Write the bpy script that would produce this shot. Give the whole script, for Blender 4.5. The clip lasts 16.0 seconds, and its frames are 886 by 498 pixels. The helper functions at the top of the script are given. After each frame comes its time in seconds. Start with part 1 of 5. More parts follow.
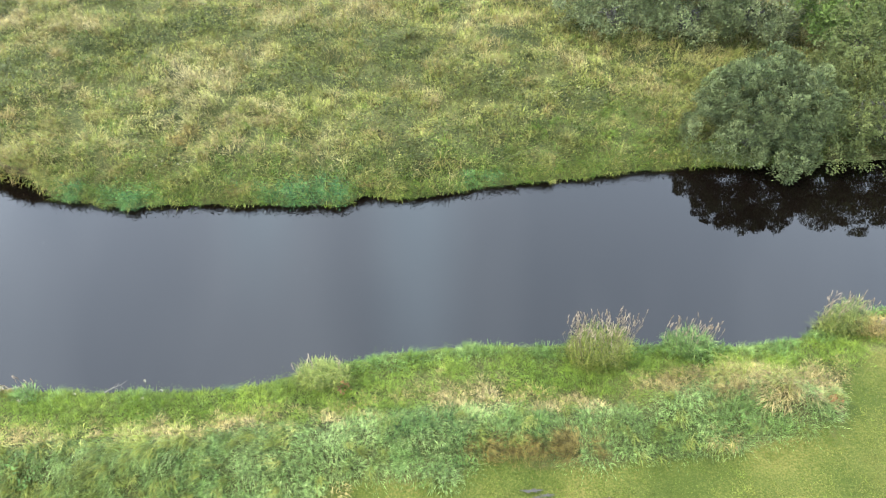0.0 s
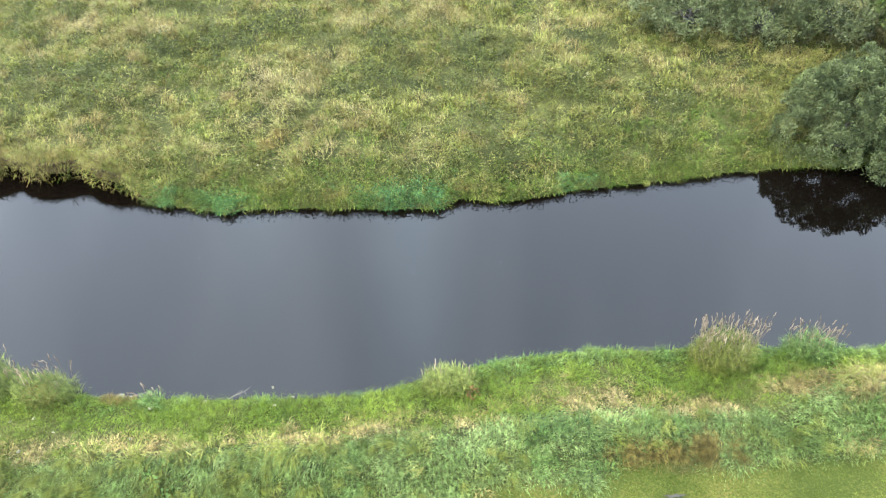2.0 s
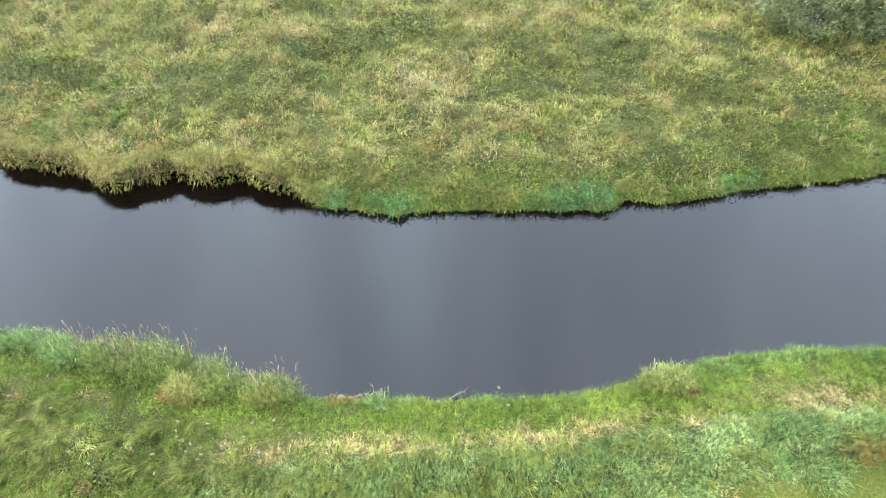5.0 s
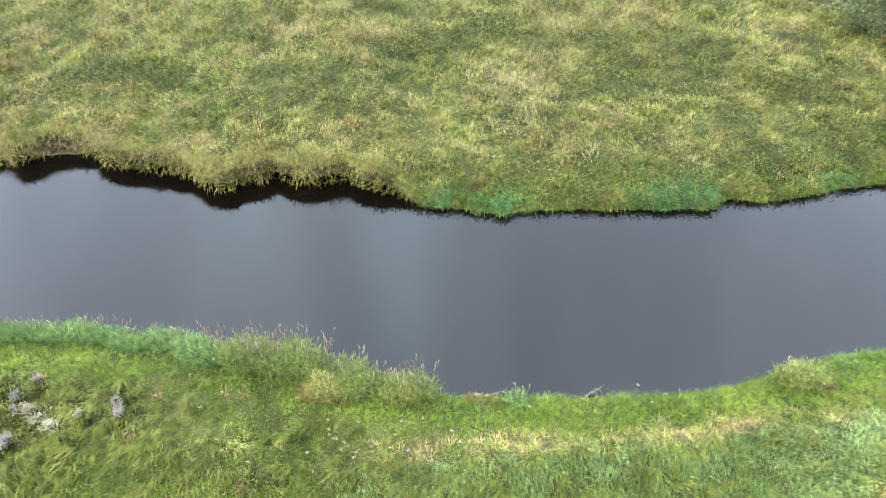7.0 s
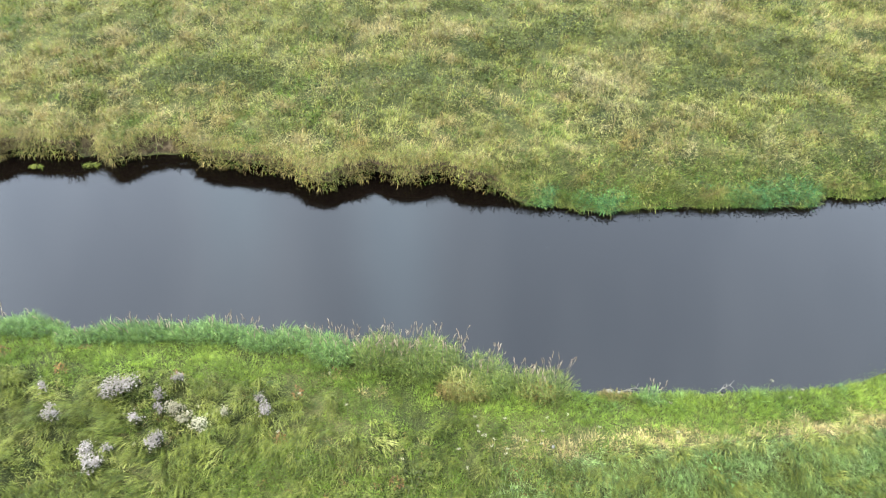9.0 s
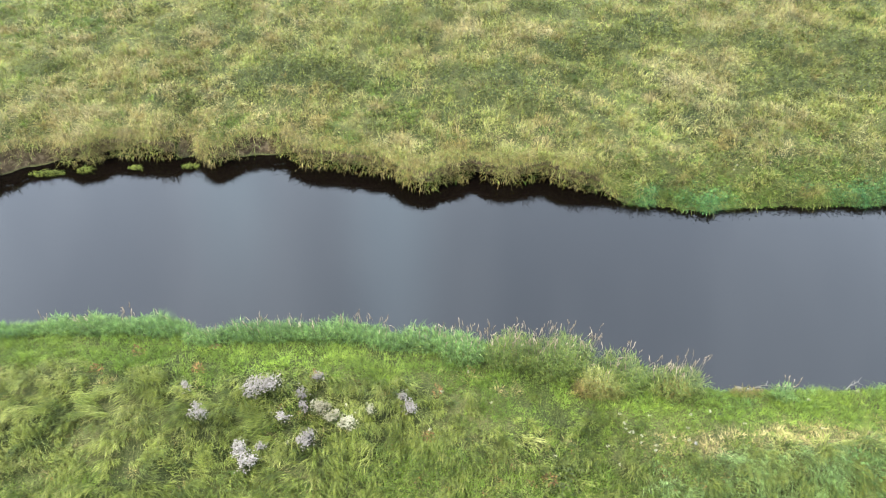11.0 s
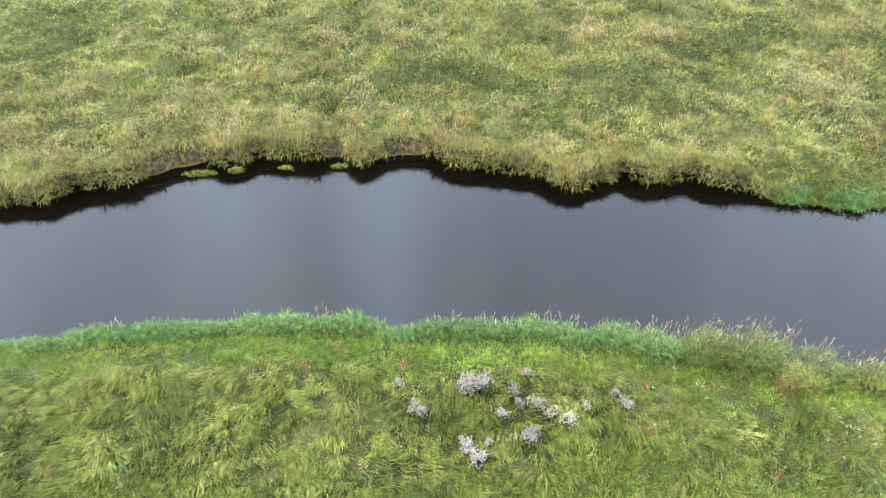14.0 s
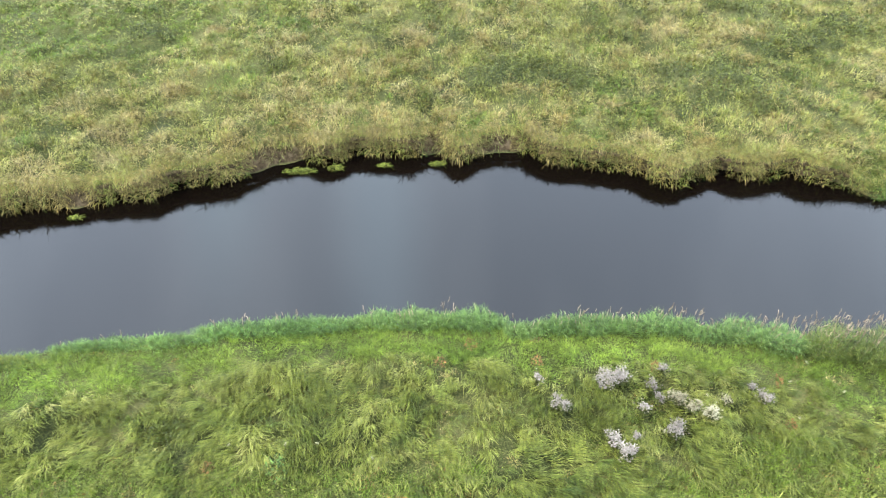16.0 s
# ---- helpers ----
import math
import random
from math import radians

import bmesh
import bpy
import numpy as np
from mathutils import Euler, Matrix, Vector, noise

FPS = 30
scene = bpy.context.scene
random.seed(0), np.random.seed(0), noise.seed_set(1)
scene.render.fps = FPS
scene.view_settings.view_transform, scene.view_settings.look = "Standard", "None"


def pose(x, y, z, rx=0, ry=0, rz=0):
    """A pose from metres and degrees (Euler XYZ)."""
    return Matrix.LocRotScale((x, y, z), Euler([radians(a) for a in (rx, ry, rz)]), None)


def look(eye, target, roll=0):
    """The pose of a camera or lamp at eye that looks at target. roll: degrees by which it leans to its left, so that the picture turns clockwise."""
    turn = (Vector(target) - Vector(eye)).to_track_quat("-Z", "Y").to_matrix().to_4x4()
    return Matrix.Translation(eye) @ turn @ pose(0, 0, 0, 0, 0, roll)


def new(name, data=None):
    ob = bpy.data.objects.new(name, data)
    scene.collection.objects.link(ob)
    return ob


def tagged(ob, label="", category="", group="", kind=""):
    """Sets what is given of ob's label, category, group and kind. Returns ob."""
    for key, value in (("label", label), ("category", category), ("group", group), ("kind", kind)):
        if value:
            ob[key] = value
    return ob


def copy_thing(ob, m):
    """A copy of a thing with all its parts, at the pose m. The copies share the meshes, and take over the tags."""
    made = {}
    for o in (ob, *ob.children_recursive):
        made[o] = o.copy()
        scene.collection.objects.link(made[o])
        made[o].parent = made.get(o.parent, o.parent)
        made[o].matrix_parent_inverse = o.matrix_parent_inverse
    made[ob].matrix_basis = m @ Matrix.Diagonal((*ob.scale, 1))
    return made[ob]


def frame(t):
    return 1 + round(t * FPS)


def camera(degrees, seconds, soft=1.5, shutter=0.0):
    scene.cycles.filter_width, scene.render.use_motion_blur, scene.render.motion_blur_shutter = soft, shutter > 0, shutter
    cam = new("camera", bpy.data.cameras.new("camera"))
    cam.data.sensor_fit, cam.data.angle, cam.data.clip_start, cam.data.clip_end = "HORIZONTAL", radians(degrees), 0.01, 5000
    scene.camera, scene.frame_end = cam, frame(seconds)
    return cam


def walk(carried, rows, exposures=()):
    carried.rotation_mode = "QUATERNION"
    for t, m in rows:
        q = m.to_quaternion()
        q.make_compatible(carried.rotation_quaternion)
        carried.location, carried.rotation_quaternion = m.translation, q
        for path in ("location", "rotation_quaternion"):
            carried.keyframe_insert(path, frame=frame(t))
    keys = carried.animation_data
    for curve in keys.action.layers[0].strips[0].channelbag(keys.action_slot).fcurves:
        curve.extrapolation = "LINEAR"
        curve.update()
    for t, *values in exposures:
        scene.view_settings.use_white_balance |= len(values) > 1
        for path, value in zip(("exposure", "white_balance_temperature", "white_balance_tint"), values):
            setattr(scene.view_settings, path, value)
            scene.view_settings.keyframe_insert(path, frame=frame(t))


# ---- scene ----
cam = camera(62.0, 16.0, soft=1.0)
METRES, EYE, TILT, LEAN, TURN = 18.5, 10.23, -45.0, 0.0, 0.0
EXPOSURE = 0.82
ROWS = [
    (0.0, 0.0, 0.0, 0.0, 0.0, 0.0, -0.0),
    (0.5, -0.0242, 0.0002, 0.002, -0.09, 0.0, 0.11),
    (1.0, -0.0521, 0.0009, 0.0041, -0.17, 0.0, 0.18),
    (1.5, -0.082, 0.0029, 0.0039, -0.25, 0.05, 0.24),
    (2.0, -0.1142, 0.0042, 0.0036, -0.33, 0.03, 0.3),
    (2.5, -0.1482, 0.0042, 0.004, -0.43, 0.02, 0.33),
    (3.0, -0.1827, 0.0036, 0.0046, -0.52, 0.02, 0.37),
    (3.5, -0.2164, 0.0024, 0.0052, -0.6, 0.0, 0.4),
    (4.0, -0.2488, 0.0006, 0.0061, -0.68, 0.01, 0.43),
    (6.5, -0.4068, -0.0032, 0.0058, -1.12, 0.05, 0.67),
    (7.0, -0.4376, -0.0038, 0.0063, -1.2, 0.05, 0.72),
    (7.5, -0.4686, -0.0043, 0.006, -1.28, 0.07, 0.77),
    (8.0, -0.4991, -0.0046, 0.0061, -1.37, 0.06, 0.82),
    (8.5, -0.53, -0.0047, 0.0061, -1.47, 0.06, 0.87),
    (9.0, -0.561, -0.0053, 0.0062, -1.56, 0.06, 0.93),
    (11.5, -0.7162, -0.0079, 0.0084, -2.01, 0.04, 1.15),
    (12.0, -0.7475, -0.0078, 0.009, -2.11, 0.05, 1.2),
    (12.5, -0.7795, -0.0081, 0.0092, -2.2, 0.04, 1.22),
    (13.0, -0.8117, -0.0084, 0.0097, -2.31, 0.04, 1.25),
    (13.5, -0.842, -0.0086, 0.0099, -2.39, 0.05, 1.27),
    (14.0, -0.8743, -0.0088, 0.0104, -2.49, 0.04, 1.28),
    (14.5, -0.906, -0.009, 0.0106, -2.57, 0.03, 1.31),
    (15.0, -0.9374, -0.0091, 0.0105, -2.66, 0.02, 1.34),
    (15.5, -0.9685, -0.009, 0.0103, -2.74, 0.02, 1.37),
    (16.0, -0.9995, -0.0088, 0.0101, -2.82, 0.01, 1.37),
]
walk(cam, [(t, pose(0, 0, EYE, TILT, LEAN, TURN) @ pose(METRES * x, METRES * y, METRES * z, 90 + pitch, roll, yaw)) for t, x, y, z, yaw, pitch, roll in ROWS])

# ---- light ----
SUN_ELEV, SUN_AZ = 50.0, 262.0   # degrees; azimuth clockwise from +y
world = bpy.data.worlds.new("overcast_sky")
scene.world = world
world.use_nodes = True
wn, wl = world.node_tree.nodes, world.node_tree.links
wn.clear()
w_out = wn.new("ShaderNodeOutputWorld")
w_sky = wn.new("ShaderNodeTexSky")
w_sky.sky_type, w_sky.sun_disc = "NISHITA", False
w_sky.sun_elevation, w_sky.sun_rotation = radians(SUN_ELEV), radians(SUN_AZ)
w_bg = wn.new("ShaderNodeBackground")
w_bg.inputs["Strength"].default_value = 0.06
wl.new(w_sky.outputs[0], w_bg.inputs["Color"])
# the cloud deck: soft grey billows, a little bluish
w_co = wn.new("ShaderNodeTexCoord")
w_map = wn.new("ShaderNodeMapping")
w_map.inputs["Location"].default_value = (0.35, 0.1, 0.3)
w_map.inputs["Scale"].default_value = (3.6, 1.1, 1.3)
w_noise = wn.new("ShaderNodeTexNoise")
w_noise.inputs["Scale"].default_value = 1.6
w_noise.inputs["Detail"].default_value = 3.0
w_noise.inputs["Roughness"].default_value = 0.45
w_ramp = wn.new("ShaderNodeValToRGB")
w_ramp.color_ramp.elements[0].position, w_ramp.color_ramp.elements[0].color = 0.36, (0.80, 0.95, 1.15, 1)
w_ramp.color_ramp.elements[1].position, w_ramp.color_ramp.elements[1].color = 0.64, (1.02, 1.19, 1.40, 1)
w_cloud = wn.new("ShaderNodeBackground")
w_cloud.inputs["Strength"].default_value = 3.55
w_add = wn.new("ShaderNodeAddShader")
wl.new(w_co.outputs["Generated"], w_map.inputs[0])
wl.new(w_map.outputs[0], w_noise.inputs["Vector"])
wl.new(w_noise.outputs[0], w_ramp.inputs[0])
# thinner, brighter cloud: a narrow gap ahead, broad bright billows to the west, a duller one to the north-east
w_last = w_ramp.outputs[0]
for centre, reach, gain in (((-0.035, 0.70, 0.69), (12.0, 1.5, 4.0), (1.26, 1.32, 1.31)), ((-0.36, 0.60, 0.72), (3.2, 2.6, 2.2), (1.17, 1.15, 1.14)),
                            ((0.36, 0.72, 0.60), (4.0, 3.0, 3.0), (0.97, 0.97, 0.98)), ((-0.24, 0.74, 0.62), (14.0, 3.0, 6.0), (1.03, 1.09, 1.09))):
    w_sub, w_mul, w_len, w_tint = (wn.new("ShaderNodeVectorMath") for _ in range(4))
    w_sub.operation, w_mul.operation, w_len.operation, w_tint.operation = "SUBTRACT", "MULTIPLY", "LENGTH", "MULTIPLY"
    w_sub.inputs[1].default_value, w_mul.inputs[1].default_value = centre, reach
    w_thin = wn.new("ShaderNodeMapRange")
    w_thin.interpolation_type = "SMOOTHSTEP"
    w_thin.inputs["From Min"].default_value, w_thin.inputs["From Max"].default_value = 1.1, 0.0
    w_warm = wn.new("ShaderNodeMix")
    w_warm.data_type = "RGBA"
    w_warm.inputs[6].default_value, w_warm.inputs[7].default_value = (1, 1, 1, 1), (*gain, 1)
    wl.new(w_co.outputs["Generated"], w_sub.inputs[0])
    wl.new(w_sub.outputs[0], w_mul.inputs[0])
    wl.new(w_mul.outputs[0], w_len.inputs[0])
    wl.new(w_len.outputs["Value"], w_thin.inputs[0])
    wl.new(w_thin.outputs[0], w_warm.inputs[0])
    wl.new(w_last, w_tint.inputs[0])
    wl.new(w_warm.outputs[2], w_tint.inputs[1])
    w_last = w_tint.outputs[0]
wl.new(w_last, w_cloud.inputs["Color"])
wl.new(w_bg.outputs[0], w_add.inputs[0])
wl.new(w_cloud.outputs[0], w_add.inputs[1])
wl.new(w_add.outputs[0], w_out.inputs[0])

sun = new("sun", bpy.data.lights.new("sun", "SUN"))
sun.data.energy, sun.data.angle, sun.data.color = 5.0, radians(6.0), (1.0, 0.945, 0.87)
az, el = radians(SUN_AZ), radians(SUN_ELEV)
sun_way = Vector((math.sin(az) * math.cos(el), math.cos(az) * math.cos(el), math.sin(el)))
sun.matrix_world = look(sun_way * 50, (0, 0, 0))
scene.view_settings.exposure = EXPOSURE


# ---- materials ----
def mat_nodes(name):
    m = bpy.data.materials.new(name)
    m.use_nodes = True
    nodes, links = m.node_tree.nodes, m.node_tree.links
    return m, nodes, links, nodes["Principled BSDF"], nodes["Material Output"]


def ramp_node(nodes, stops):
    r = nodes.new("ShaderNodeValToRGB")
    els = r.color_ramp.elements
    while len(els) < len(stops):
        els.new(0.5)
    for e, (p, c) in zip(els, stops):
        e.position, e.color = p, (*c[:3], 1)
    return r


def plant_mat(name, stops, rough=0.55, glow=0.10, blotch=1.3, locks=(13, 10, 10), spread=(0.35, 1.70)):
    """Leaf tissue: a ramp over each blade's own tint, dulled by broad patches, thin enough to let some light through."""
    m, nodes, links, bsdf, out = mat_nodes(name)
    att = nodes.new("ShaderNodeAttribute")
    att.attribute_name = "tint"
    ramp = ramp_node(nodes, [(p, tuple(v * g for v, g in zip(c, (0.570, 0.552, 0.478)))) for p, c in stops])
    links.new(att.outputs["Fac"], ramp.inputs[0])
    geo = nodes.new("ShaderNodeNewGeometry")
    nz = nodes.new("ShaderNodeTexNoise")
    nz.inputs["Scale"].default_value, nz.inputs["Detail"].default_value = blotch, 4
    links.new(geo.outputs["Position"], nz.inputs["Vector"])
    hsv = nodes.new("ShaderNodeHueSaturation")
    val = nodes.new("ShaderNodeMapRange")
    val.inputs["From Min"].default_value, val.inputs["From Max"].default_value = 0.3, 0.7
    val.inputs["To Min"].default_value, val.inputs["To Max"].default_value = 0.78, 1.22
    links.new(nz.outputs[0], val.inputs[0])
    # each small plant a little lighter or darker than the next
    comb = nodes.new("ShaderNodeMapping")
    comb.inputs["Scale"].default_value = locks
    links.new(geo.outputs["Position"], comb.inputs[0])
    nf = nodes.new("ShaderNodeTexNoise")
    nf.inputs["Scale"].default_value, nf.inputs["Detail"].default_value = 1.0, 2
    links.new(comb.outputs[0], nf.inputs["Vector"])
    fine = nodes.new("ShaderNodeMapRange")
    fine.inputs["From Min"].default_value, fine.inputs["From Max"].default_value = 0.32, 0.68
    fine.inputs["To Min"].default_value, fine.inputs["To Max"].default_value = spread
    links.new(nf.outputs[0], fine.inputs[0])
    both = nodes.new("ShaderNodeMath")
    both.operation = "MULTIPLY"
    links.new(val.outputs[0], both.inputs[0])
    links.new(fine.outputs[0], both.inputs[1])
    links.new(both.outputs[0], hsv.inputs["Value"])
    links.new(ramp.outputs[0], hsv.inputs["Color"])
    links.new(hsv.outputs[0], bsdf.inputs["Base Color"])
    bsdf.inputs["Roughness"].default_value = rough
    bsdf.inputs["Specular IOR Level"].default_value = 0.12
    tr = nodes.new("ShaderNodeBsdfTranslucent")
    links.new(hsv.outputs[0], tr.inputs["Color"])
    mix = nodes.new("ShaderNodeMixShader")
    mix.inputs[0].default_value = glow
    links.new(bsdf.outputs[0], mix.inputs[1])
    links.new(tr.outputs[0], mix.inputs[2])
    links.new(mix.outputs[0], out.inputs[0])
    return m


M_MEADOW = plant_mat("meadow_grass_blades", [(0.0, (0.110, 0.129, 0.028)), (0.35, (0.216, 0.233, 0.055)), (0.7, (0.310, 0.280, 0.117)), (1.0, (0.40, 0.338, 0.184))], locks=(16, 8, 8))
M_STRAW = plant_mat("dry_straw", [(0.0, (0.185, 0.15, 0.050)), (0.5, (0.28, 0.224, 0.098)), (1.0, (0.38, 0.308, 0.160))], glow=0.15, locks=(18, 8, 8))
M_HERB = plant_mat("dull_herb_leaves", [(0.0, (0.032, 0.046, 0.012)), (0.5, (0.098, 0.114, 0.026)), (1.0, (0.21, 0.208, 0.055))])
M_BRIGHT = plant_mat("fresh_grass_blades", [(0.0, (0.055, 0.102, 0.014)), (0.5, (0.152, 0.221, 0.028)), (1.0, (0.255, 0.305, 0.066))], locks=(10, 9, 9), spread=(0.55, 1.45))
M_TEAL = plant_mat("bluish_reed_blades", [(0.0, (0.050, 0.105, 0.034)), (0.5, (0.122, 0.205, 0.052)), (1.0, (0.25, 0.32, 0.115))])
M_MINT = plant_mat("bluish_mint_leaves", [(0.0, (0.032, 0.105, 0.045)), (0.5, (0.092, 0.185, 0.054)), (1.0, (0.20, 0.30, 0.10))])
M_LYING = plant_mat("long_lying_grass_blades", [(0.0, (0.05, 0.075, 0.013)), (0.5, (0.17, 0.195, 0.038)), (1.0, (0.315, 0.310, 0.108))], locks=(22, 7, 7), spread=(0.5, 1.5))
M_SAGE = plant_mat("grey_green_grass_blades", [(0.0, (0.075, 0.115, 0.030)), (0.5, (0.168, 0.25, 0.083)), (1.0, (0.325, 0.39, 0.165))], locks=(20, 12, 12))
M_REED = plant_mat("green_reed_leaves", [(0.0, (0.065, 0.10, 0.025)), (0.5, (0.130, 0.172, 0.038)), (1.0, (0.29, 0.30, 0.09))])
M_LAWN = plant_mat("short_lawn_blades", [(0.0, (0.062, 0.10, 0.012)), (0.5, (0.108, 0.135, 0.019)), (1.0, (0.200, 0.165, 0.048))], spread=(0.7, 1.3))
M_WILLOW = plant_mat("grey_willow_leaves", [(0.0, (0.055, 0.075, 0.033)), (0.5, (0.135, 0.166, 0.076)), (1.0, (0.26, 0.29, 0.15))], rough=0.5, glow=0.08, locks=(7, 7, 7))
M_OLIVE = plant_mat("olive_willow_leaves", [(0.0, (0.055, 0.074, 0.024)), (0.5, (0.13, 0.155, 0.055)), (1.0, (0.23, 0.25, 0.10))], rough=0.5, glow=0.08, locks=(7, 7, 7))
M_ALDER = plant_mat("fresh_tree_leaves", [(0.0, (0.045, 0.085, 0.022)), (0.5, (0.095, 0.155, 0.042)), (1.0, (0.18, 0.25, 0.075))], rough=0.45, glow=0.25)
M_PETAL = plant_mat("lilac_white_petals", [(0.0, (0.17, 0.145, 0.14)), (0.5, (0.30, 0.265, 0.255)), (1.0, (0.46, 0.42, 0.40))], rough=0.7, glow=0.2, spread=(0.85, 1.15))
M_CREAM = plant_mat("cream_white_petals", [(0.0, (0.19, 0.165, 0.11)), (1.0, (0.46, 0.44, 0.33))], rough=0.7, glow=0.2, spread=(0.85, 1.15))
M_SEED = plant_mat("pinkish_seed_heads", [(0.0, (0.17, 0.13, 0.085)), (1.0, (0.38, 0.30, 0.235))], rough=0.8, glow=0.2)
M_RUST = plant_mat("rusty_dead_leaves", [(0.0, (0.10, 0.055, 0.022)), (1.0, (0.22, 0.125, 0.05))], rough=0.8, glow=0.1)
M_BROWN = plant_mat("browned_grass_blades", [(0.0, (0.12, 0.10, 0.03)), (0.6, (0.22, 0.17, 0.055)), (1.0, (0.33, 0.25, 0.10))], rough=0.7, glow=0.15)


def soil_mat():
    """Earth with a thatch of dead grass; bare and darker on steep faces."""
    m, nodes, links, bsdf, out = mat_nodes("earth_and_thatch")
    geo = nodes.new("ShaderNodeNewGeometry")
    n1 = nodes.new("ShaderNodeTexNoise")
    n1.inputs["Scale"].default_value, n1.inputs["Detail"].default_value = 0.7, 6
    n2 = nodes.new("ShaderNodeTexNoise")
    n2.inputs["Scale"].default_value, n2.inputs["Detail"].default_value = 9, 10
    links.new(geo.outputs["Position"], n1.inputs["Vector"])
    links.new(geo.outputs["Position"], n2.inputs["Vector"])
    turf = ramp_node(nodes, [(0.3, (0.013, 0.015, 0.005)), (0.55, (0.036, 0.039, 0.011)), (0.75, (0.075, 0.068, 0.025))])
    grain = nodes.new("ShaderNodeMath")
    grain.operation = "MULTIPLY_ADD"
    grain.inputs[1].default_value = 1.1
    grain.inputs[2].default_value = -0.55
    both = nodes.new("ShaderNodeMath")
    n3 = nodes.new("ShaderNodeTexNoise")
    n3.inputs["Scale"].default_value, n3.inputs["Detail"].default_value = 34, 5
    links.new(geo.outputs["Position"], n3.inputs["Vector"])
    links.new(n3.outputs[0], grain.inputs[0])
    links.new(n1.outputs[0], both.inputs[0])
    links.new(grain.outputs[0], both.inputs[1])
    links.new(both.outputs[0], turf.inputs[0])
    earth = ramp_node(nodes, [(0.3, (0.012, 0.0075, 0.004)), (0.5, (0.036, 0.024, 0.012)), (0.72, (0.085, 0.06, 0.032))])
    links.new(n2.outputs[0], earth.inputs[0])
    sward = ramp_node(nodes, [(0.2, (0.016, 0.022, 0.005)), (0.5, (0.036, 0.042, 0.010)), (0.8, (0.070, 0.064, 0.021))])
    links.new(both.outputs[0], sward.inputs[0])
    bare = nodes.new("ShaderNodeAttribute")
    bare.attribute_name = "open"
    cover = nodes.new("ShaderNodeMix")
    cover.data_type = "RGBA"
    links.new(bare.outputs["Fac"], cover.inputs[0])
    links.new(turf.outputs[0], cover.inputs[6])
    links.new(sward.outputs[0], cover.inputs[7])
    moss = ramp_node(nodes, [(0.3, (0.024, 0.032, 0.005)), (0.55, (0.043, 0.049, 0.009)), (0.75, (0.078, 0.067, 0.017))])
    links.new(both.outputs[0], moss.inputs[0])
    mown = nodes.new("ShaderNodeAttribute")
    mown.attribute_name = "tint"
    lawn = nodes.new("ShaderNodeMix")
    lawn.data_type = "RGBA"
    links.new(mown.outputs["Fac"], lawn.inputs[0])
    links.new(cover.outputs[2], lawn.inputs[6])
    links.new(moss.outputs[0], lawn.inputs[7])
    sep = nodes.new("ShaderNodeSeparateXYZ")
    links.new(geo.outputs["Normal"], sep.inputs[0])
    steep = nodes.new("ShaderNodeMapRange")
    steep.inputs["From Min"].default_value, steep.inputs["From Max"].default_value = 0.86, 0.68
    links.new(sep.outputs["Z"], steep.inputs[0])
    mix = nodes.new("ShaderNodeMix")
    mix.data_type = "RGBA"
    links.new(steep.outputs[0], mix.inputs[0])
    links.new(lawn.outputs[2], mix.inputs[6])
    links.new(earth.outputs[0], mix.inputs[7])
    links.new(mix.outputs[2], bsdf.inputs["Base Color"])
    bsdf.inputs["Roughness"].default_value = 0.95
    bsdf.inputs["Specular IOR Level"].default_value = 0.1
    bump = nodes.new("ShaderNodeBump")
    bump.inputs["Strength"].default_value, bump.inputs["Distance"].default_value = 0.8, 0.06
    links.new(n2.outputs[0], bump.inputs["Height"])
    links.new(bump.outputs[0], bsdf.inputs["Normal"])
    return m


def water_mat(name, deep, rough, ripple):
    m, nodes, links, bsdf, out = mat_nodes(name)
    geo = nodes.new("ShaderNodeNewGeometry")
    nz = nodes.new("ShaderNodeTexNoise")
    nz.inputs["Scale"].default_value, nz.inputs["Detail"].default_value = 0.5, 3
    links.new(geo.outputs["Position"], nz.inputs["Vector"])
    ramp = ramp_node(nodes, [(0.3, deep), (0.7, tuple(c * 1.5 for c in deep))])
    links.new(nz.outputs[0], ramp.inputs[0])
    links.new(ramp.outputs[0], bsdf.inputs["Base Color"])
    bsdf.inputs["Roughness"].default_value = rough
    bsdf.inputs["IOR"].default_value = 1.333
    fine = nodes.new("ShaderNodeTexNoise")
    fine.inputs["Scale"].default_value, fine.inputs["Detail"].default_value = 5.0, 3
    stretch = nodes.new("ShaderNodeMapping")
    stretch.inputs["Scale"].default_value = (0.5, 1.3, 1)
    links.new(geo.outputs["Position"], stretch.inputs[0])
    links.new(stretch.outputs[0], fine.inputs["Vector"])
    bump = nodes.new("ShaderNodeBump")
    bump.inputs["Strength"].default_value, bump.inputs["Distance"].default_value = 1.0, ripple
    links.new(fine.outputs[0], bump.inputs["Height"])
    links.new(bump.outputs[0], bsdf.inputs["Normal"])
    return m


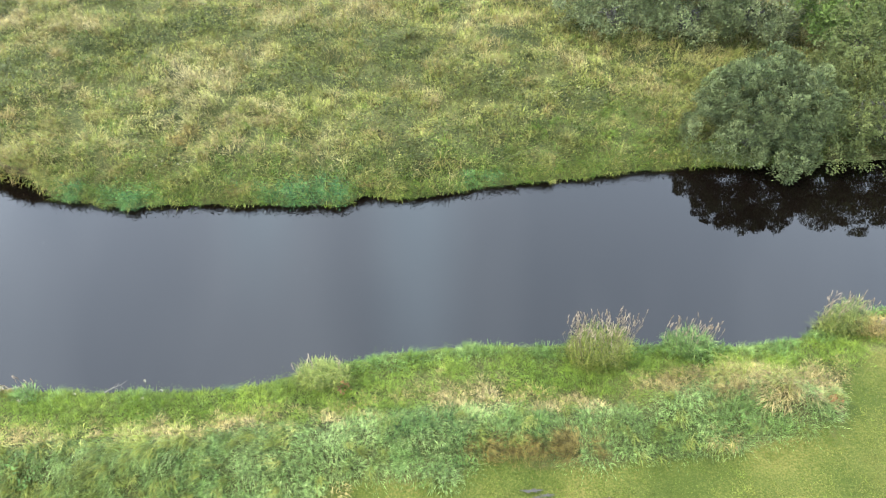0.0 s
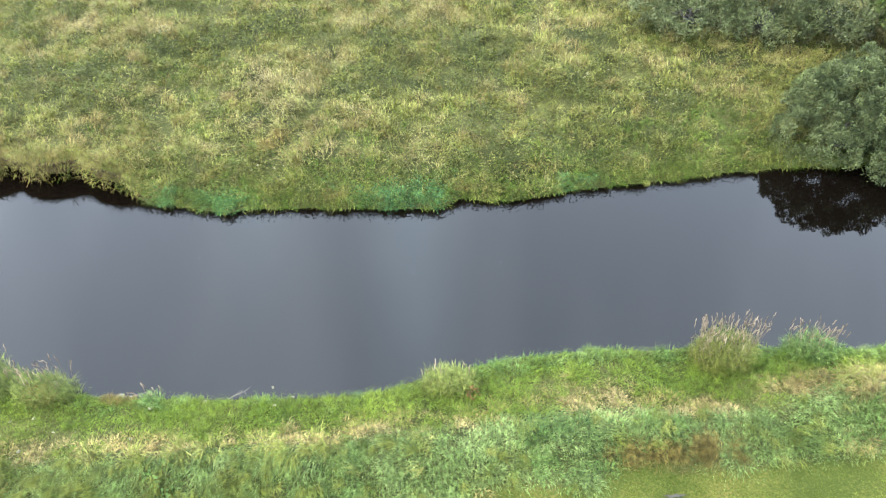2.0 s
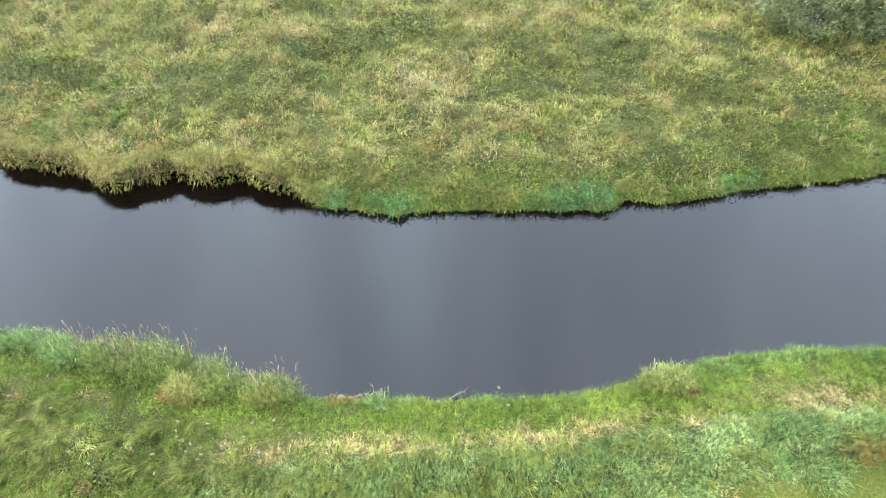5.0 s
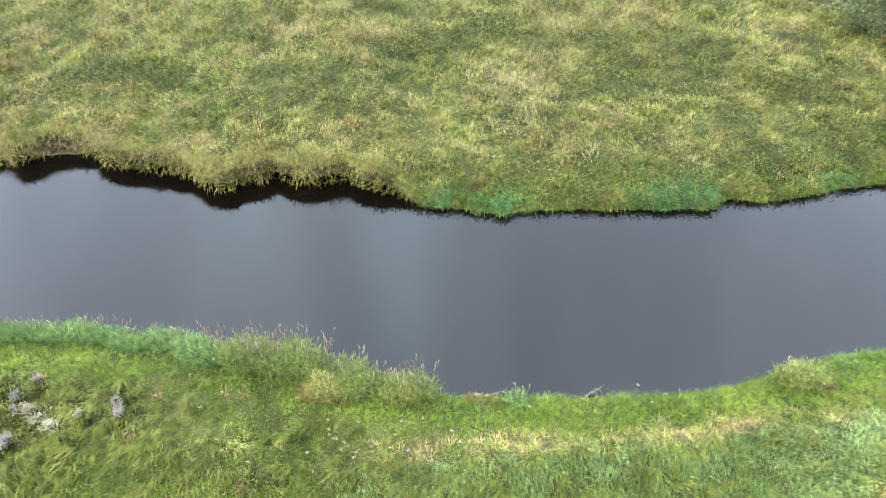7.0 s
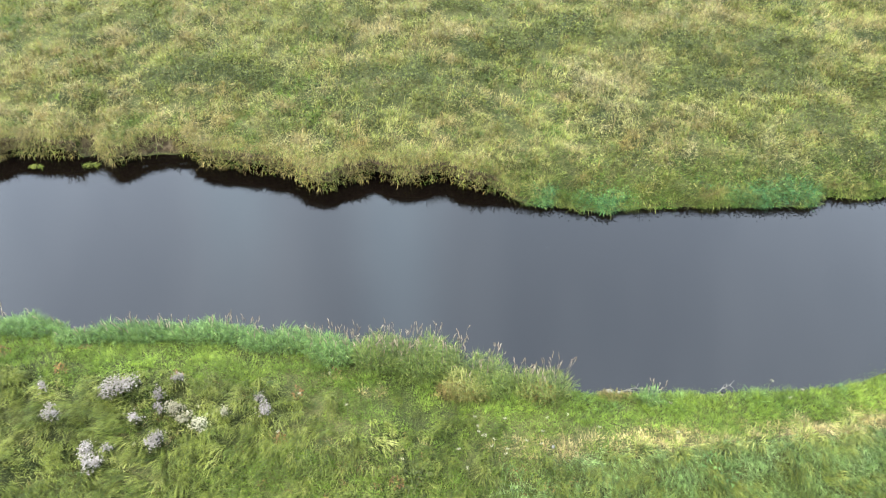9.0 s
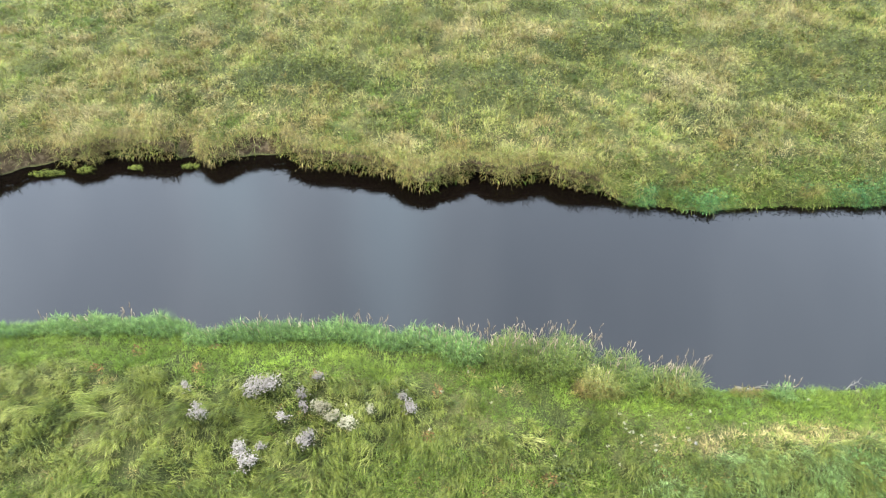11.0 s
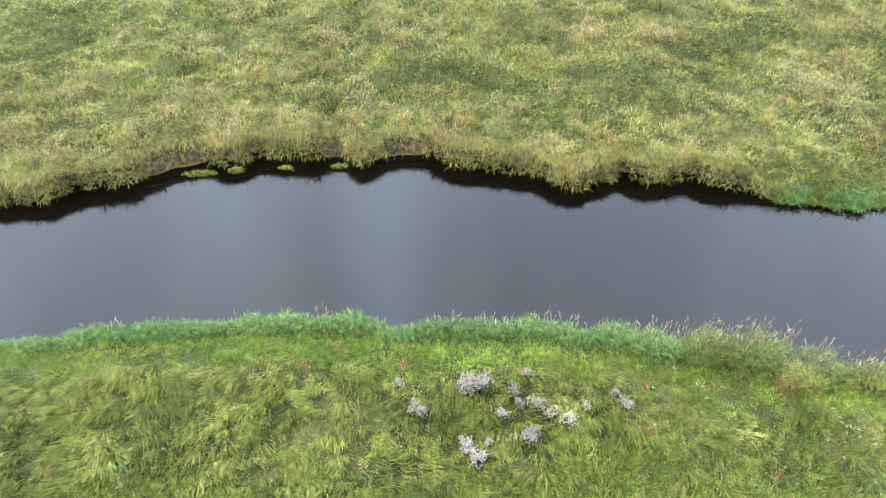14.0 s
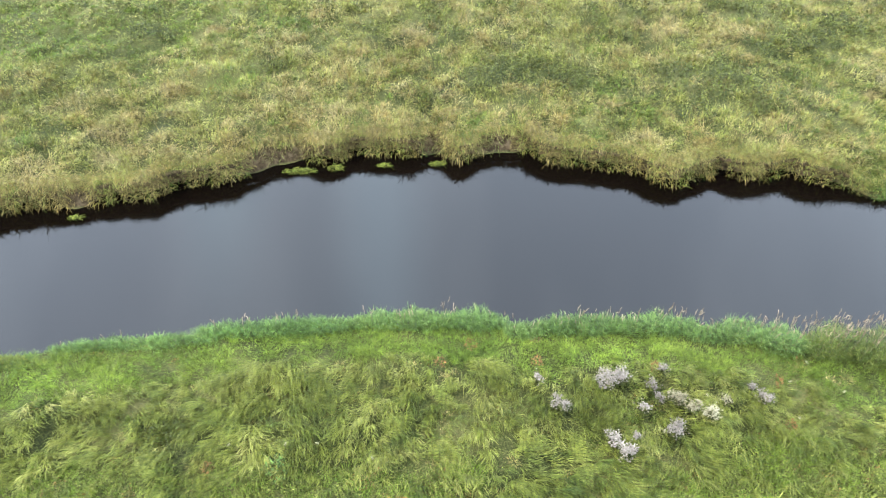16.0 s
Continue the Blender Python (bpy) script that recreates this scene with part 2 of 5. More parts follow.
def plain_mat(name, lo, hi, scale, rough, bump_depth=0.0):
    m, nodes, links, bsdf, out = mat_nodes(name)
    geo = nodes.new("ShaderNodeNewGeometry")
    nz = nodes.new("ShaderNodeTexNoise")
    nz.inputs["Scale"].default_value, nz.inputs["Detail"].default_value = scale, 7
    links.new(geo.outputs["Position"], nz.inputs["Vector"])
    ramp = ramp_node(nodes, [(0.3, lo), (0.7, hi)])
    links.new(nz.outputs[0], ramp.inputs[0])
    links.new(ramp.outputs[0], bsdf.inputs["Base Color"])
    bsdf.inputs["Roughness"].default_value = rough
    if bump_depth:
        bump = nodes.new("ShaderNodeBump")
        bump.inputs["Distance"].default_value = bump_depth
        links.new(nz.outputs[0], bump.inputs["Height"])
        links.new(bump.outputs[0], bsdf.inputs["Normal"])
    return m


M_SOIL = soil_mat()
M_WATER = water_mat("dark_peaty_water", (0.0011, 0.0007, 0.0005), 0.02, 0.0010)
M_PUDDLE = water_mat("shallow_puddle_water", (0.022, 0.019, 0.012), 0.06, 0.004)
M_STONE = plain_mat("pale_river_stone", (0.065, 0.058, 0.045), (0.16, 0.148, 0.12), 9, 0.85, 0.01)
M_CLAY = plain_mat("dug_orange_earth", (0.06, 0.031, 0.011), (0.125, 0.068, 0.026), 22, 0.95, 0.02)
M_BLEACHED = plain_mat("bleached_dead_wood", (0.05, 0.042, 0.03), (0.11, 0.095, 0.075), 25, 0.9, 0.004)
M_WOOD = plain_mat("grey_willow_bark", (0.016, 0.014, 0.011), (0.045, 0.04, 0.032), 20, 0.9, 0.01)
M_FOAM = plain_mat("white_foam", (0.2, 0.2, 0.19), (0.36, 0.36, 0.34), 30, 0.8)

# ---- lie of the land ----
RNG = np.random.RandomState(7)


def vnoise(x, y, size, seed):
    """Smooth noise from 0 to 1 with lumps of that many metres."""
    tab = np.random.RandomState(seed).rand(256, 256)
    u, v = np.asarray(x, float) / size + 40.3, np.asarray(y, float) / size + 17.7
    i, j = np.floor(u).astype(int), np.floor(v).astype(int)
    a, b = u - i, v - j
    a, b = a * a * (3 - 2 * a), b * b * (3 - 2 * b)
    g = lambda p, q: tab[p % 256, q % 256]
    return (g(i, j) * (1 - a) + g(i + 1, j) * a) * (1 - b) + (g(i, j + 1) * (1 - a) + g(i + 1, j + 1) * a) * b


def fbm(x, y, size, seed, octaves=3):
    tot, amp, norm = 0.0, 1.0, 0.0
    for k in range(octaves):
        tot, norm = tot + amp * vnoise(x, y, size / 2**k, seed + k), norm + amp
        amp *= 0.55
    return tot / norm


def sstep(a, b, v):
    t = np.clip((np.asarray(v, float) - a) / (b - a), 0, 1)
    return t * t * (3 - 2 * t)


def line(points, x):
    p = np.array(points)
    return np.interp(x, p[:, 0], p[:, 1])


FAR_EDGE = [(-60, 10.6), (-30, 11.3), (-26.6, 11.85), (-26.2, 12.0), (-25.5, 11.95), (-24.5, 12.15), (-23.9, 12.22), (-23.5, 12.45), (-22.4, 12.68), (-21.9, 13.0),
            (-21.4, 13.3), (-20.8, 13.4), (-20.2, 13.3), (-19.7, 13.55), (-19.0, 13.62), (-18.3, 13.5), (-17.7, 13.6), (-17.2, 13.22), (-16.9, 13.5), (-16.3, 13.65),
            (-15.6, 13.55), (-15.2, 13.18), (-14.5, 13.05), (-14.0, 12.95), (-13.4, 12.85), (-12.9, 12.45), (-12.4, 12.22), (-12.1, 12.5), (-11.5, 12.7), (-11.1, 12.5),
            (-10.4, 12.48), (-9.8, 12.56), (-9.3, 12.2), (-8.7, 12.1)]
FAR_EDGE += [(-8.2, 11.75), (-6.5, 11.48), (-5.2, 11.64), (-3.2, 11.55), (-2.1, 11.52), (-1.7, 11.88), (-0.7, 11.82), (1.3, 12.22), (2.6, 12.42), (4.9, 12.8), (7.5, 12.95), (12, 13.2), (40, 15.5)]
NEAR_EDGE = [(-60, 6.0), (-30, 7.4), (-25.4, 8.05), (-23.6, 8.3), (-20.9, 8.6), (-18.3, 8.7), (-17.0, 8.6), (-16.5, 8.35), (-14.8, 8.45), (-13.1, 8.2),
             (-11.8, 7.9), (-10.3, 7.75), (-9.5, 7.34), (-8.6, 7.11), (-7.7, 6.88), (-6.3, 6.82), (-4.4, 6.82), (-3.0, 6.95), (-1.75, 7.43), (0.15, 7.77),
             (1.7, 7.78), (3.3, 7.82), (4.9, 7.75), (6.2, 7.95), (7.0, 8.35), (8.0, 8.65), (12, 9.3), (40, 12.0)]
TRACK = [(-9.2, 5.78), (-7.2, 5.87), (-5.8, 5.88), (-4.6, 5.93), (-3.3, 6.12), (-1.8, 6.2), (-0.9, 6.45), (0.6, 6.6), (1.9, 6.45), (2.8, 6.55), (3.6, 6.86),
         (4.3, 7.1), (5.2, 7.06), (6.1, 6.98)]
LAWN_EDGE = [(-3.2, 4.55), (-2.05, 4.9), (-1.45, 5.3), (0.1, 5.15), (0.65, 5.66), (2.2, 5.5), (4.0, 5.68), (6.05, 6.15), (6.4, 6.9), (7.2, 7.6), (9.0, 7.9)]


def cut(x):
    """1 where the far bank is a cut face of earth, 0 where it slopes in green."""
    return 1 - sstep(-9.2, -8.0, x)


def far_edge(x):
    return line(FAR_EDGE, x) + 0.04 * cut(x) + (fbm(x, 0 * np.asarray(x), 0.45, 31) - 0.5) * 0.18


def near_edge(x):
    return line(NEAR_EDGE, x) + (fbm(x, 0 * np.asarray(x), 0.6, 37) - 0.5) * 0.14


def alcove(x):
    """1 where the bank has slumped to bare earth, with no overhanging turf."""
    x = np.asarray(x, float)
    return np.max([np.exp(-(((x - a) / w) ** 4)) for a, w in ((-21.4, 0.8), (-16.3, 0.65), (-17.85, 0.3), (-25.4, 0.35), (-28.4, 0.6))], axis=0)


def wet(x, y):
    """1 in the two hollows of the lawn where rain stands."""
    a = np.exp(-((((x - 1.35) / 0.42) ** 2 + ((y - 5.08) / 0.13) ** 2) ** 2))
    b = np.exp(-((((x - 2.5) / 0.5) ** 2 + ((y - 4.93) / 0.12) ** 2) ** 2))
    return np.maximum(a, b)


def height(x, y, undercut=0.0):
    """The ground's height; undercut: metres by which the cut face stands back under the turf's lip."""
    x, y = np.asarray(x, float), np.asarray(y, float)
    df, dn = y - far_edge(x) - undercut * cut(x) * (1 - alcove(x)), near_edge(x) - y
    slump = cut(x) * alcove(x)
    rough = (fbm(x, y, 1.6, 3, 3) - 0.5) * 0.16 + (fbm(x, y, 0.55, 5, 2) - 0.5) * 0.32
    c = cut(x)
    face = c * (0.50 * ((1 - slump) * sstep(-0.03, 0.10, df) + slump * sstep(-0.05, 0.28, df)) + 0.07 * sstep(0.1, 1.2, df)) + (1 - c) * (0.14 * sstep(-0.05, 0.15, df) + 0.28 * sstep(0.1, 1.0, df))
    far = face + 0.14 * sstep(1, 9, df) + rough * sstep(0.2, 1.0, df)
    near = 0.10 * sstep(-0.06, 0.12, dn) + 0.12 * sstep(0.1, 0.9, dn)
    ridge = 0.22 * np.exp(-(((y - line(TRACK, x) + 0.45) / 0.42) ** 2)) * sstep(-9.5, -7, x) * (1 - sstep(6.0, 6.8, x))
    crest = 0.10 * sstep(0.55, 1.5, dn) * (1 - sstep(-12, -9, x))
    lawn = sstep(0.0, 0.35, line(LAWN_EDGE, x) - y) * sstep(-3.4, -2.4, x)
    near = near + ridge + crest + rough * sstep(0.3, 1.0, dn) * 0.8
    near = near * (1 - lawn) + lawn * (0.13 + rough * 0.25 - 0.05 * wet(x, y))
    bed = -0.7 * sstep(0.0, 1.0, np.minimum(-df, -dn))
    return np.where(df > -0.05, far, np.where(dn > -0.07, near, bed))


def part(name, bm, material, parent=None, label=""):
    """Links a bmesh as one mesh object under a thing."""
    me = bpy.data.meshes.new(name)
    bm.to_mesh(me)
    bm.free()
    me.materials.append(material)
    ob = new(name, me)
    ob.parent = parent
    return tagged(ob, label)


def empty(name, place=(0, 0, 0)):
    ob = new(name)
    ob.empty_display_size = 0.2
    ob.matrix_world = Matrix.Translation(place)
    return ob


def mesh_of(name, verts, tris, material, tint=None, parent=None, label="", origin=(0, 0, 0)):
    """One mesh object from arrays of corners and triangles, with a tint per corner."""
    me = bpy.data.meshes.new(name)
    verts = np.asarray(verts, np.float32) - np.asarray(origin, np.float32)
    tris = np.asarray(tris, np.int32)
    me.vertices.add(len(verts))
    me.vertices.foreach_set("co", verts.ravel())
    me.loops.add(tris.size)
    me.loops.foreach_set("vertex_index", tris.ravel())
    me.polygons.add(len(tris))
    me.polygons.foreach_set("loop_start", np.arange(0, tris.size, 3, dtype=np.int32))
    if tint is not None:
        me.attributes.new("tint", "FLOAT", "POINT").data.foreach_set("value", np.asarray(tint, np.float32))
    me.update(calc_edges=True)
    me.materials.append(material)
    ob = new(name, me)
    ob.parent = parent
    if parent is None:
        ob.location = origin
    return tagged(ob, label)


def blades(p, length, width, az, lean, curl, tint):
    """Curved grass blades: p roots (n,3), az the way they lean, lean and curl in radians from upright at foot and tip."""
    n = len(p)
    length, width, az, lean, curl, tint = (np.broadcast_to(np.asarray(v, float), (n,)) for v in (length, width, az, lean, curl, tint))
    way = np.stack([np.cos(az), np.sin(az), 0 * az], 1)
    up = np.array([0, 0, 1.0])
    step = lambda a: way * np.sin(a)[:, None] + up * np.cos(a)[:, None]
    mid = p + (0.5 * length)[:, None] * step(lean)
    tip = mid + (0.5 * length)[:, None] * step(curl)
    twist = RNG.uniform(-0.7, 0.7, n)
    side = np.stack([-np.sin(az + twist), np.cos(az + twist), 0 * az], 1) * (width / 2)[:, None]
    low = p + (mid - p) * 0.06
    v = np.stack([low, mid - side, mid + side, tip], 1).reshape(-1, 3)
    tris = (np.arange(n)[:, None, None] * 4 + np.array([[0, 2, 1], [1, 2, 3]])).reshape(-1, 3)
    return v, tris, np.repeat(tint, 4)


def strands(p, length, width, az, drift, lean, curl, tint):
    """Long limp blades that bend twice and swing sideways as they fall."""
    n = len(p)
    length, width, az, drift, lean, curl, tint = (np.broadcast_to(np.asarray(v, float), (n,)) for v in (length, width, az, drift, lean, curl, tint))
    at, pts, sides = p, [p], []
    for k in range(3):
        a, b = az + drift * k, lean + (curl - lean) * k / 2
        way = np.stack([np.cos(a) * np.sin(b), np.sin(a) * np.sin(b), np.cos(b)], 1)
        at = at + way * (length / 3)[:, None]
        pts.append(at)
        sides.append(np.stack([-np.sin(a), np.cos(a), 0 * a], 1) * (width / 2)[:, None])
    v = np.stack([pts[0], pts[1] - sides[1], pts[1] + sides[1], pts[2] - sides[2] * 0.9, pts[2] + sides[2] * 0.9, pts[3]], 1).reshape(-1, 3)
    t = np.array([[0, 2, 1], [1, 2, 4], [1, 4, 3], [3, 4, 5]])
    return v, (np.arange(n)[:, None, None] * 6 + t).reshape(-1, 3), np.repeat(tint, 6)


def leaflets(p, way, length, width, tint, fold=0.25):
    """Pointed leaves, each two triangles folded along the rib: p their feet, way their directions (n,3)."""
    n = len(p)
    length, width, tint = (np.broadcast_to(np.asarray(v, float), (n,)) for v in (length, width, tint))
    way = way / np.linalg.norm(way, axis=1, keepdims=True)
    side = np.cross(way, np.array([0, 0, 1.0]) + RNG.normal(0, 0.45, (n, 3)))
    side /= np.linalg.norm(side, axis=1, keepdims=True) + 1e-9
    lift = np.cross(side, way)
    mid = p + way * (length * 0.45)[:, None] + lift * (width * fold)[:, None]
    v = np.stack([p, mid + side * (width / 2)[:, None], p + way * length[:, None], mid - side * (width / 2)[:, None]], 1).reshape(-1, 3)
    tris = (np.arange(n)[:, None, None] * 4 + np.array([[0, 1, 2], [0, 2, 3]])).reshape(-1, 3)
    return v, tris, np.repeat(tint, 4)


def scatter(x0, x1, y0, y1, per_m2):
    n = int((x1 - x0) * (y1 - y0) * per_m2)
    return RNG.uniform(x0, x1, n), RNG.uniform(y0, y1, n)


def on_ground(x, y, sink=0.02):
    return np.stack([x, y, np.maximum(height(x, y) - sink, -0.03)], 1)


def spots(x, y, places, power=2):
    """How far each place lies inside soft round patches given as (x, y, rx, ry)."""
    tot = np.zeros_like(x)
    for a, b, rx, ry in places:
        tot = np.maximum(tot, np.exp(-((((x - a) / rx) ** 2 + ((y - b) / ry) ** 2) ** (power / 2))))
    return tot


# ---- ground and water ----
def build_ground():
    xs = np.concatenate([[-3000, -1000, -400, -150, -80, -50, -40], np.arange(-33, 16, 0.2), [20, 25, 35, 60, 120, 400, 1000, 3000]])
    ys = np.concatenate([[-3000, -1000, -300, -100, -40, -15, -5, 0, 2], np.arange(4.0, 14.2, 0.08), np.arange(14.2, 21, 0.2), [22, 24, 26, 30, 40, 60, 120, 400, 1000, 3000]])
    gx, gy = np.meshgrid(xs, ys)
    gz = height(gx.ravel(), gy.ravel(), 0.30)
    v = np.stack([gx.ravel(), gy.ravel(), gz], 1)
    w = len(xs)
    i, j = np.meshgrid(np.arange(w - 1), np.arange(len(ys) - 1))
    a = (j * w + i).ravel()
    tris = np.concatenate([np.stack([a, a + 1, a + w + 1], 1), np.stack([a, a + w + 1, a + w], 1)])
    blur = 1.2 * (fbm(v[:, 0], v[:, 1], 2.0, 113) - 0.5)
    mown = np.maximum(sstep(-0.05, 0.1, line(LAWN_EDGE, v[:, 0]) - v[:, 1]) * np.where(v[:, 1] > 4.4, v[:, 0] > -3.2, sstep(-4.5, -2.0, v[:, 0] + blur)), sstep(6.6, 7.0, v[:, 0]) * sstep(1.2, 1.4, near_edge(v[:, 0]) - v[:, 1])) * (v[:, 1] < 9)
    ob = mesh_of("ground", v, tris, M_SOIL, mown)
    wide = np.maximum(np.maximum(sstep(4.55, 4.2, v[:, 1]), sstep(20.0, 20.6, v[:, 1])), np.maximum(sstep(-27.2, -28.5, v[:, 0]) * (v[:, 1] < 10) + sstep(-30, -31, v[:, 0]), sstep(11.5, 12.5, v[:, 0])))
    ob.data.attributes.new("open", "FLOAT", "POINT").data.foreach_set("value", wide.astype(np.float32))
    ob.data.polygons.foreach_set("use_smooth", np.ones(len(tris), bool))
    tagged(ob, "river plain of brown earth and thatch under rough grass", "ground", kind="structure")
    bm = bmesh.new()
    for x in (-3000, 3000):
        for y in (5.2, 16.2):
            bm.verts.new((x, y, 0))
    vs = list(bm.verts)
    bm.faces.new((vs[0], vs[2], vs[3], vs[1]))
    tagged(part("water", bm, M_WATER), "still dark river water mirroring the grey sky", "river", kind="structure")


build_ground()


def build_lip():
    """The turf's overhanging lip along the cut bank: a mat of roots, open below."""
    xs = np.arange(-32, -8.2, 0.1)
    edge = far_edge(xs)
    keep = cut(xs) * (1 - alcove(xs))
    rows = []
    for off, drop in ((0.62, -0.03), (0.3, -0.012), (0.06, -0.02), (0.0, -0.06), (0.03, -0.15), (0.14, -0.2), (0.4, -0.24)):
        y = edge + off + 0.02 * (vnoise(xs, xs * 0 + off * 9, 0.3, 111) - 0.5)
        top = height(xs, edge + max(off, 0.14))
        rows.append(np.stack([xs, y, np.maximum(top + drop, 0.05)], 1))
    v = np.concatenate(rows)
    w = len(xs)
    i, j = np.meshgrid(np.arange(w - 1), np.arange(len(rows) - 1))
    a = (j * w + i).ravel()
    a = a[(keep[a % w] > 0.35) & (keep[a % w + 1] > 0.35)]
    tris = np.concatenate([np.stack([a, a + w + 1, a + 1], 1), np.stack([a, a + w, a + w + 1], 1)])
    tagged(mesh_of("turf_lip", v, tris, M_SOIL, np.zeros(len(v))), "overhanging edge of root-bound turf along the cut bank", "bank", kind="structure")


build_lip()

# drifts of one kind of growth in the far meadow: x, y and radius
HERBS_WEST = [(-26.2, 13.8, 0.45), (-25, 17.8, 0.65), (-24, 12.5, 0.35), (-21.7, 16.4, 0.42), (-20.5, 17.3, 0.35), (-19.2, 18.2, 0.55), (-17.9, 18.7, 0.65), (-17, 17.7, 0.49),
              (-16.3, 15.8, 0.7), (-15.7, 16.1, 0.75), (-15, 15.8, 0.75), (-14.4, 15.8, 0.55), (-13.3, 18.6, 0.5), (-12, 18.7, 0.39), (-11.9, 14.1, 0.42), (-11.6, 15.7, 0.77),
              (-11.3, 14.8, 0.6), (-10.5, 15.4, 0.69), (-10.2, 16, 0.59), (-10, 14.2, 0.42), (-9.8, 14.7, 0.59), (-9.5, 19.2, 0.49), (-9.1, 15.5, 0.5), (-9.1, 16.9, 0.73),
              (-8.6, 14, 0.39), (-8.4, 18.8, 0.73)]
HERBS_EAST = [(-8.2, 17.6, 0.53), (-7.6, 17.2, 0.73), (-7.3, 14.2, 0.28), (-6.9, 17.9, 0.55), (-6.8, 13.1, 0.25), (-6.3, 14, 0.28), (-6.3, 18.1, 0.69), (-5.9, 12.7, 0.35),
              (-5.2, 17.6, 0.6), (-4.1, 15.2, 0.55), (-3.6, 17.3, 0.49), (-3.4, 15.9, 0.75), (-3, 15.4, 0.65), (-1.8, 15.4, 0.69), (-1.6, 12.6, 0.39), (-1.4, 15.8, 0.75),
              (-1.2, 17.1, 0.79), (-1.1, 13.7, 0.81), (-0.6, 12.4, 0.46), (0.2, 13.2, 0.53), (0.8, 15.2, 0.63), (1.4, 12.5, 0.42), (2, 17.4, 0.7), (2.2, 16, 0.49),
              (3.1, 14.7, 0.65)]
STRAW_WEST = [(-26.2, 12.4, 0.49), (-25.9, 14.8, 0.55), (-24.9, 12.7, 0.53), (-24.9, 13.7, 0.49), (-24.4, 15.1, 0.45), (-24.3, 16.8, 0.42), (-24.2, 13.1, 0.59), (-23.4, 18.2, 0.5),
              (-22.7, 12.9, 0.55), (-22, 14.8, 0.4), (-21.8, 14.1, 0.69), (-21.8, 17.9, 0.49), (-21.5, 17, 0.6), (-21.3, 15.2, 0.59), (-20.2, 13.7, 0.49), (-20.1, 14.3, 0.6),
              (-20, 16.5, 0.53), (-19.1, 16.6, 0.49), (-18.8, 14.3, 0.55), (-18.7, 13.5, 0.49), (-18.3, 17.6, 0.53), (-16.6, 17.7, 0.49), (-16.1, 13.7, 0.42), (-15, 14.1, 0.35),
              (-13.7, 14.7, 0.45), (-13.2, 13.2, 0.49)]
STRAW_EAST = [(-13.5, 18.5, 0.55), (-12.1, 13.2, 0.28), (-11.9, 16.5, 0.35), (-11.5, 17.9, 0.75), (-11, 17.6, 0.79), (-10, 13.6, 0.45), (-9.9, 17.9, 0.6), (-9.1, 17.6, 0.49),
              (-8.5, 15, 0.59), (-7.9, 15.2, 0.35), (-6.9, 16.1, 0.45), (-6.6, 12.8, 0.35), (-6.2, 15.7, 0.75), (-5.7, 13.6, 0.35), (-5.4, 14.3, 0.42), (-4.7, 12.9, 0.45),
              (-4.7, 16.9, 0.53), (-4.3, 18.2, 0.63), (-2.4, 18.8, 0.75), (-0.6, 15.2, 0.49), (-0.2, 14.2, 0.3), (0.2, 17.9, 0.49)]
FRESH = [(-27.6, 18.3, 1.55), (-25.8, 18.2, 1.04), (-24.8, 15.8, 0.5), (-24.8, 18.9, 0.89), (-22.5, 15.7, 0.5), (-21.3, 18.5, 0.73), (-16.9, 13.9, 0.49), (-14.4, 13.5, 0.35),
         (-14.3, 14.3, 0.39), (-13.6, 15.4, 0.57), (-13.2, 17.4, 0.53), (-13.1, 14.2, 0.49), (-12.8, 14.7, 0.46), (-8.3, 15.7, 0.45), (-7.7, 13.5, 0.3), (-7.5, 16.4, 0.42),
         (-7.3, 14.5, 0.39), (-3.9, 13.5, 0.45), (-3.7, 12.2, 0.28), (2.7, 13.6, 0.49), (3.3, 12.7, 0.42), (4.1, 14.2, 0.63), (4.4, 13.3, 0.49)]
BROWNED = [(-27.6, 15.6, 0.45), (-23.7, 15.4, 0.6), (-20.6, 15.7, 0.5), (-19.4, 15.2, 0.45), (-18.8, 16.2, 0.59), (-18.3, 15.3, 0.69), (-14.7, 15.5, 0.5), (-9.4, 13.1, 0.45),
           (-6.1, 12.7, 0.39), (-4, 12, 0.32), (-1, 12.8, 0.32), (0.1, 12.6, 0.25), (4.7, 12.95, 0.45), (5.3, 13.15, 0.4)]


def drift(x, y, places, ragged=0.6):
    """How far each place lies inside round drifts with ragged rims."""
    push = 1 + ragged * (fbm(x, y, 0.5, 201, 3) - 0.5) * 2
    tot = np.zeros_like(x)
    for a, b, r in places:
        q = (((x - a) / (1.15 * r)) ** 2 + ((y - b) / (0.85 * r)) ** 2) * push
        tot = np.maximum(tot, np.exp(-(q**1.5)))
    return tot


def tufts(x, y, size, count, flow_way, flow):
    """Roots of tufts: count blades round each centre; returns the roots, which tuft each is of, and the way it leans."""
    n = len(x)
    who = np.repeat(np.arange(n), count)
    m = len(who)
    r, a = np.abs(RNG.normal(0, 1, m)) * np.asarray(size)[who] * 0.55, RNG.uniform(0, 2 * np.pi, m)
    bx, by = x[who] + r * np.cos(a), y[who] + r * np.sin(a)
    f = np.asarray(flow)[who] if np.ndim(flow) else flow
    wx, wy = np.cos(a) + f * np.cos(flow_way[who]), np.sin(a) + f * np.sin(flow_way[who])
    return bx, by, who, np.arctan2(wy, wx) + RNG.normal(0, 0.25, m), r


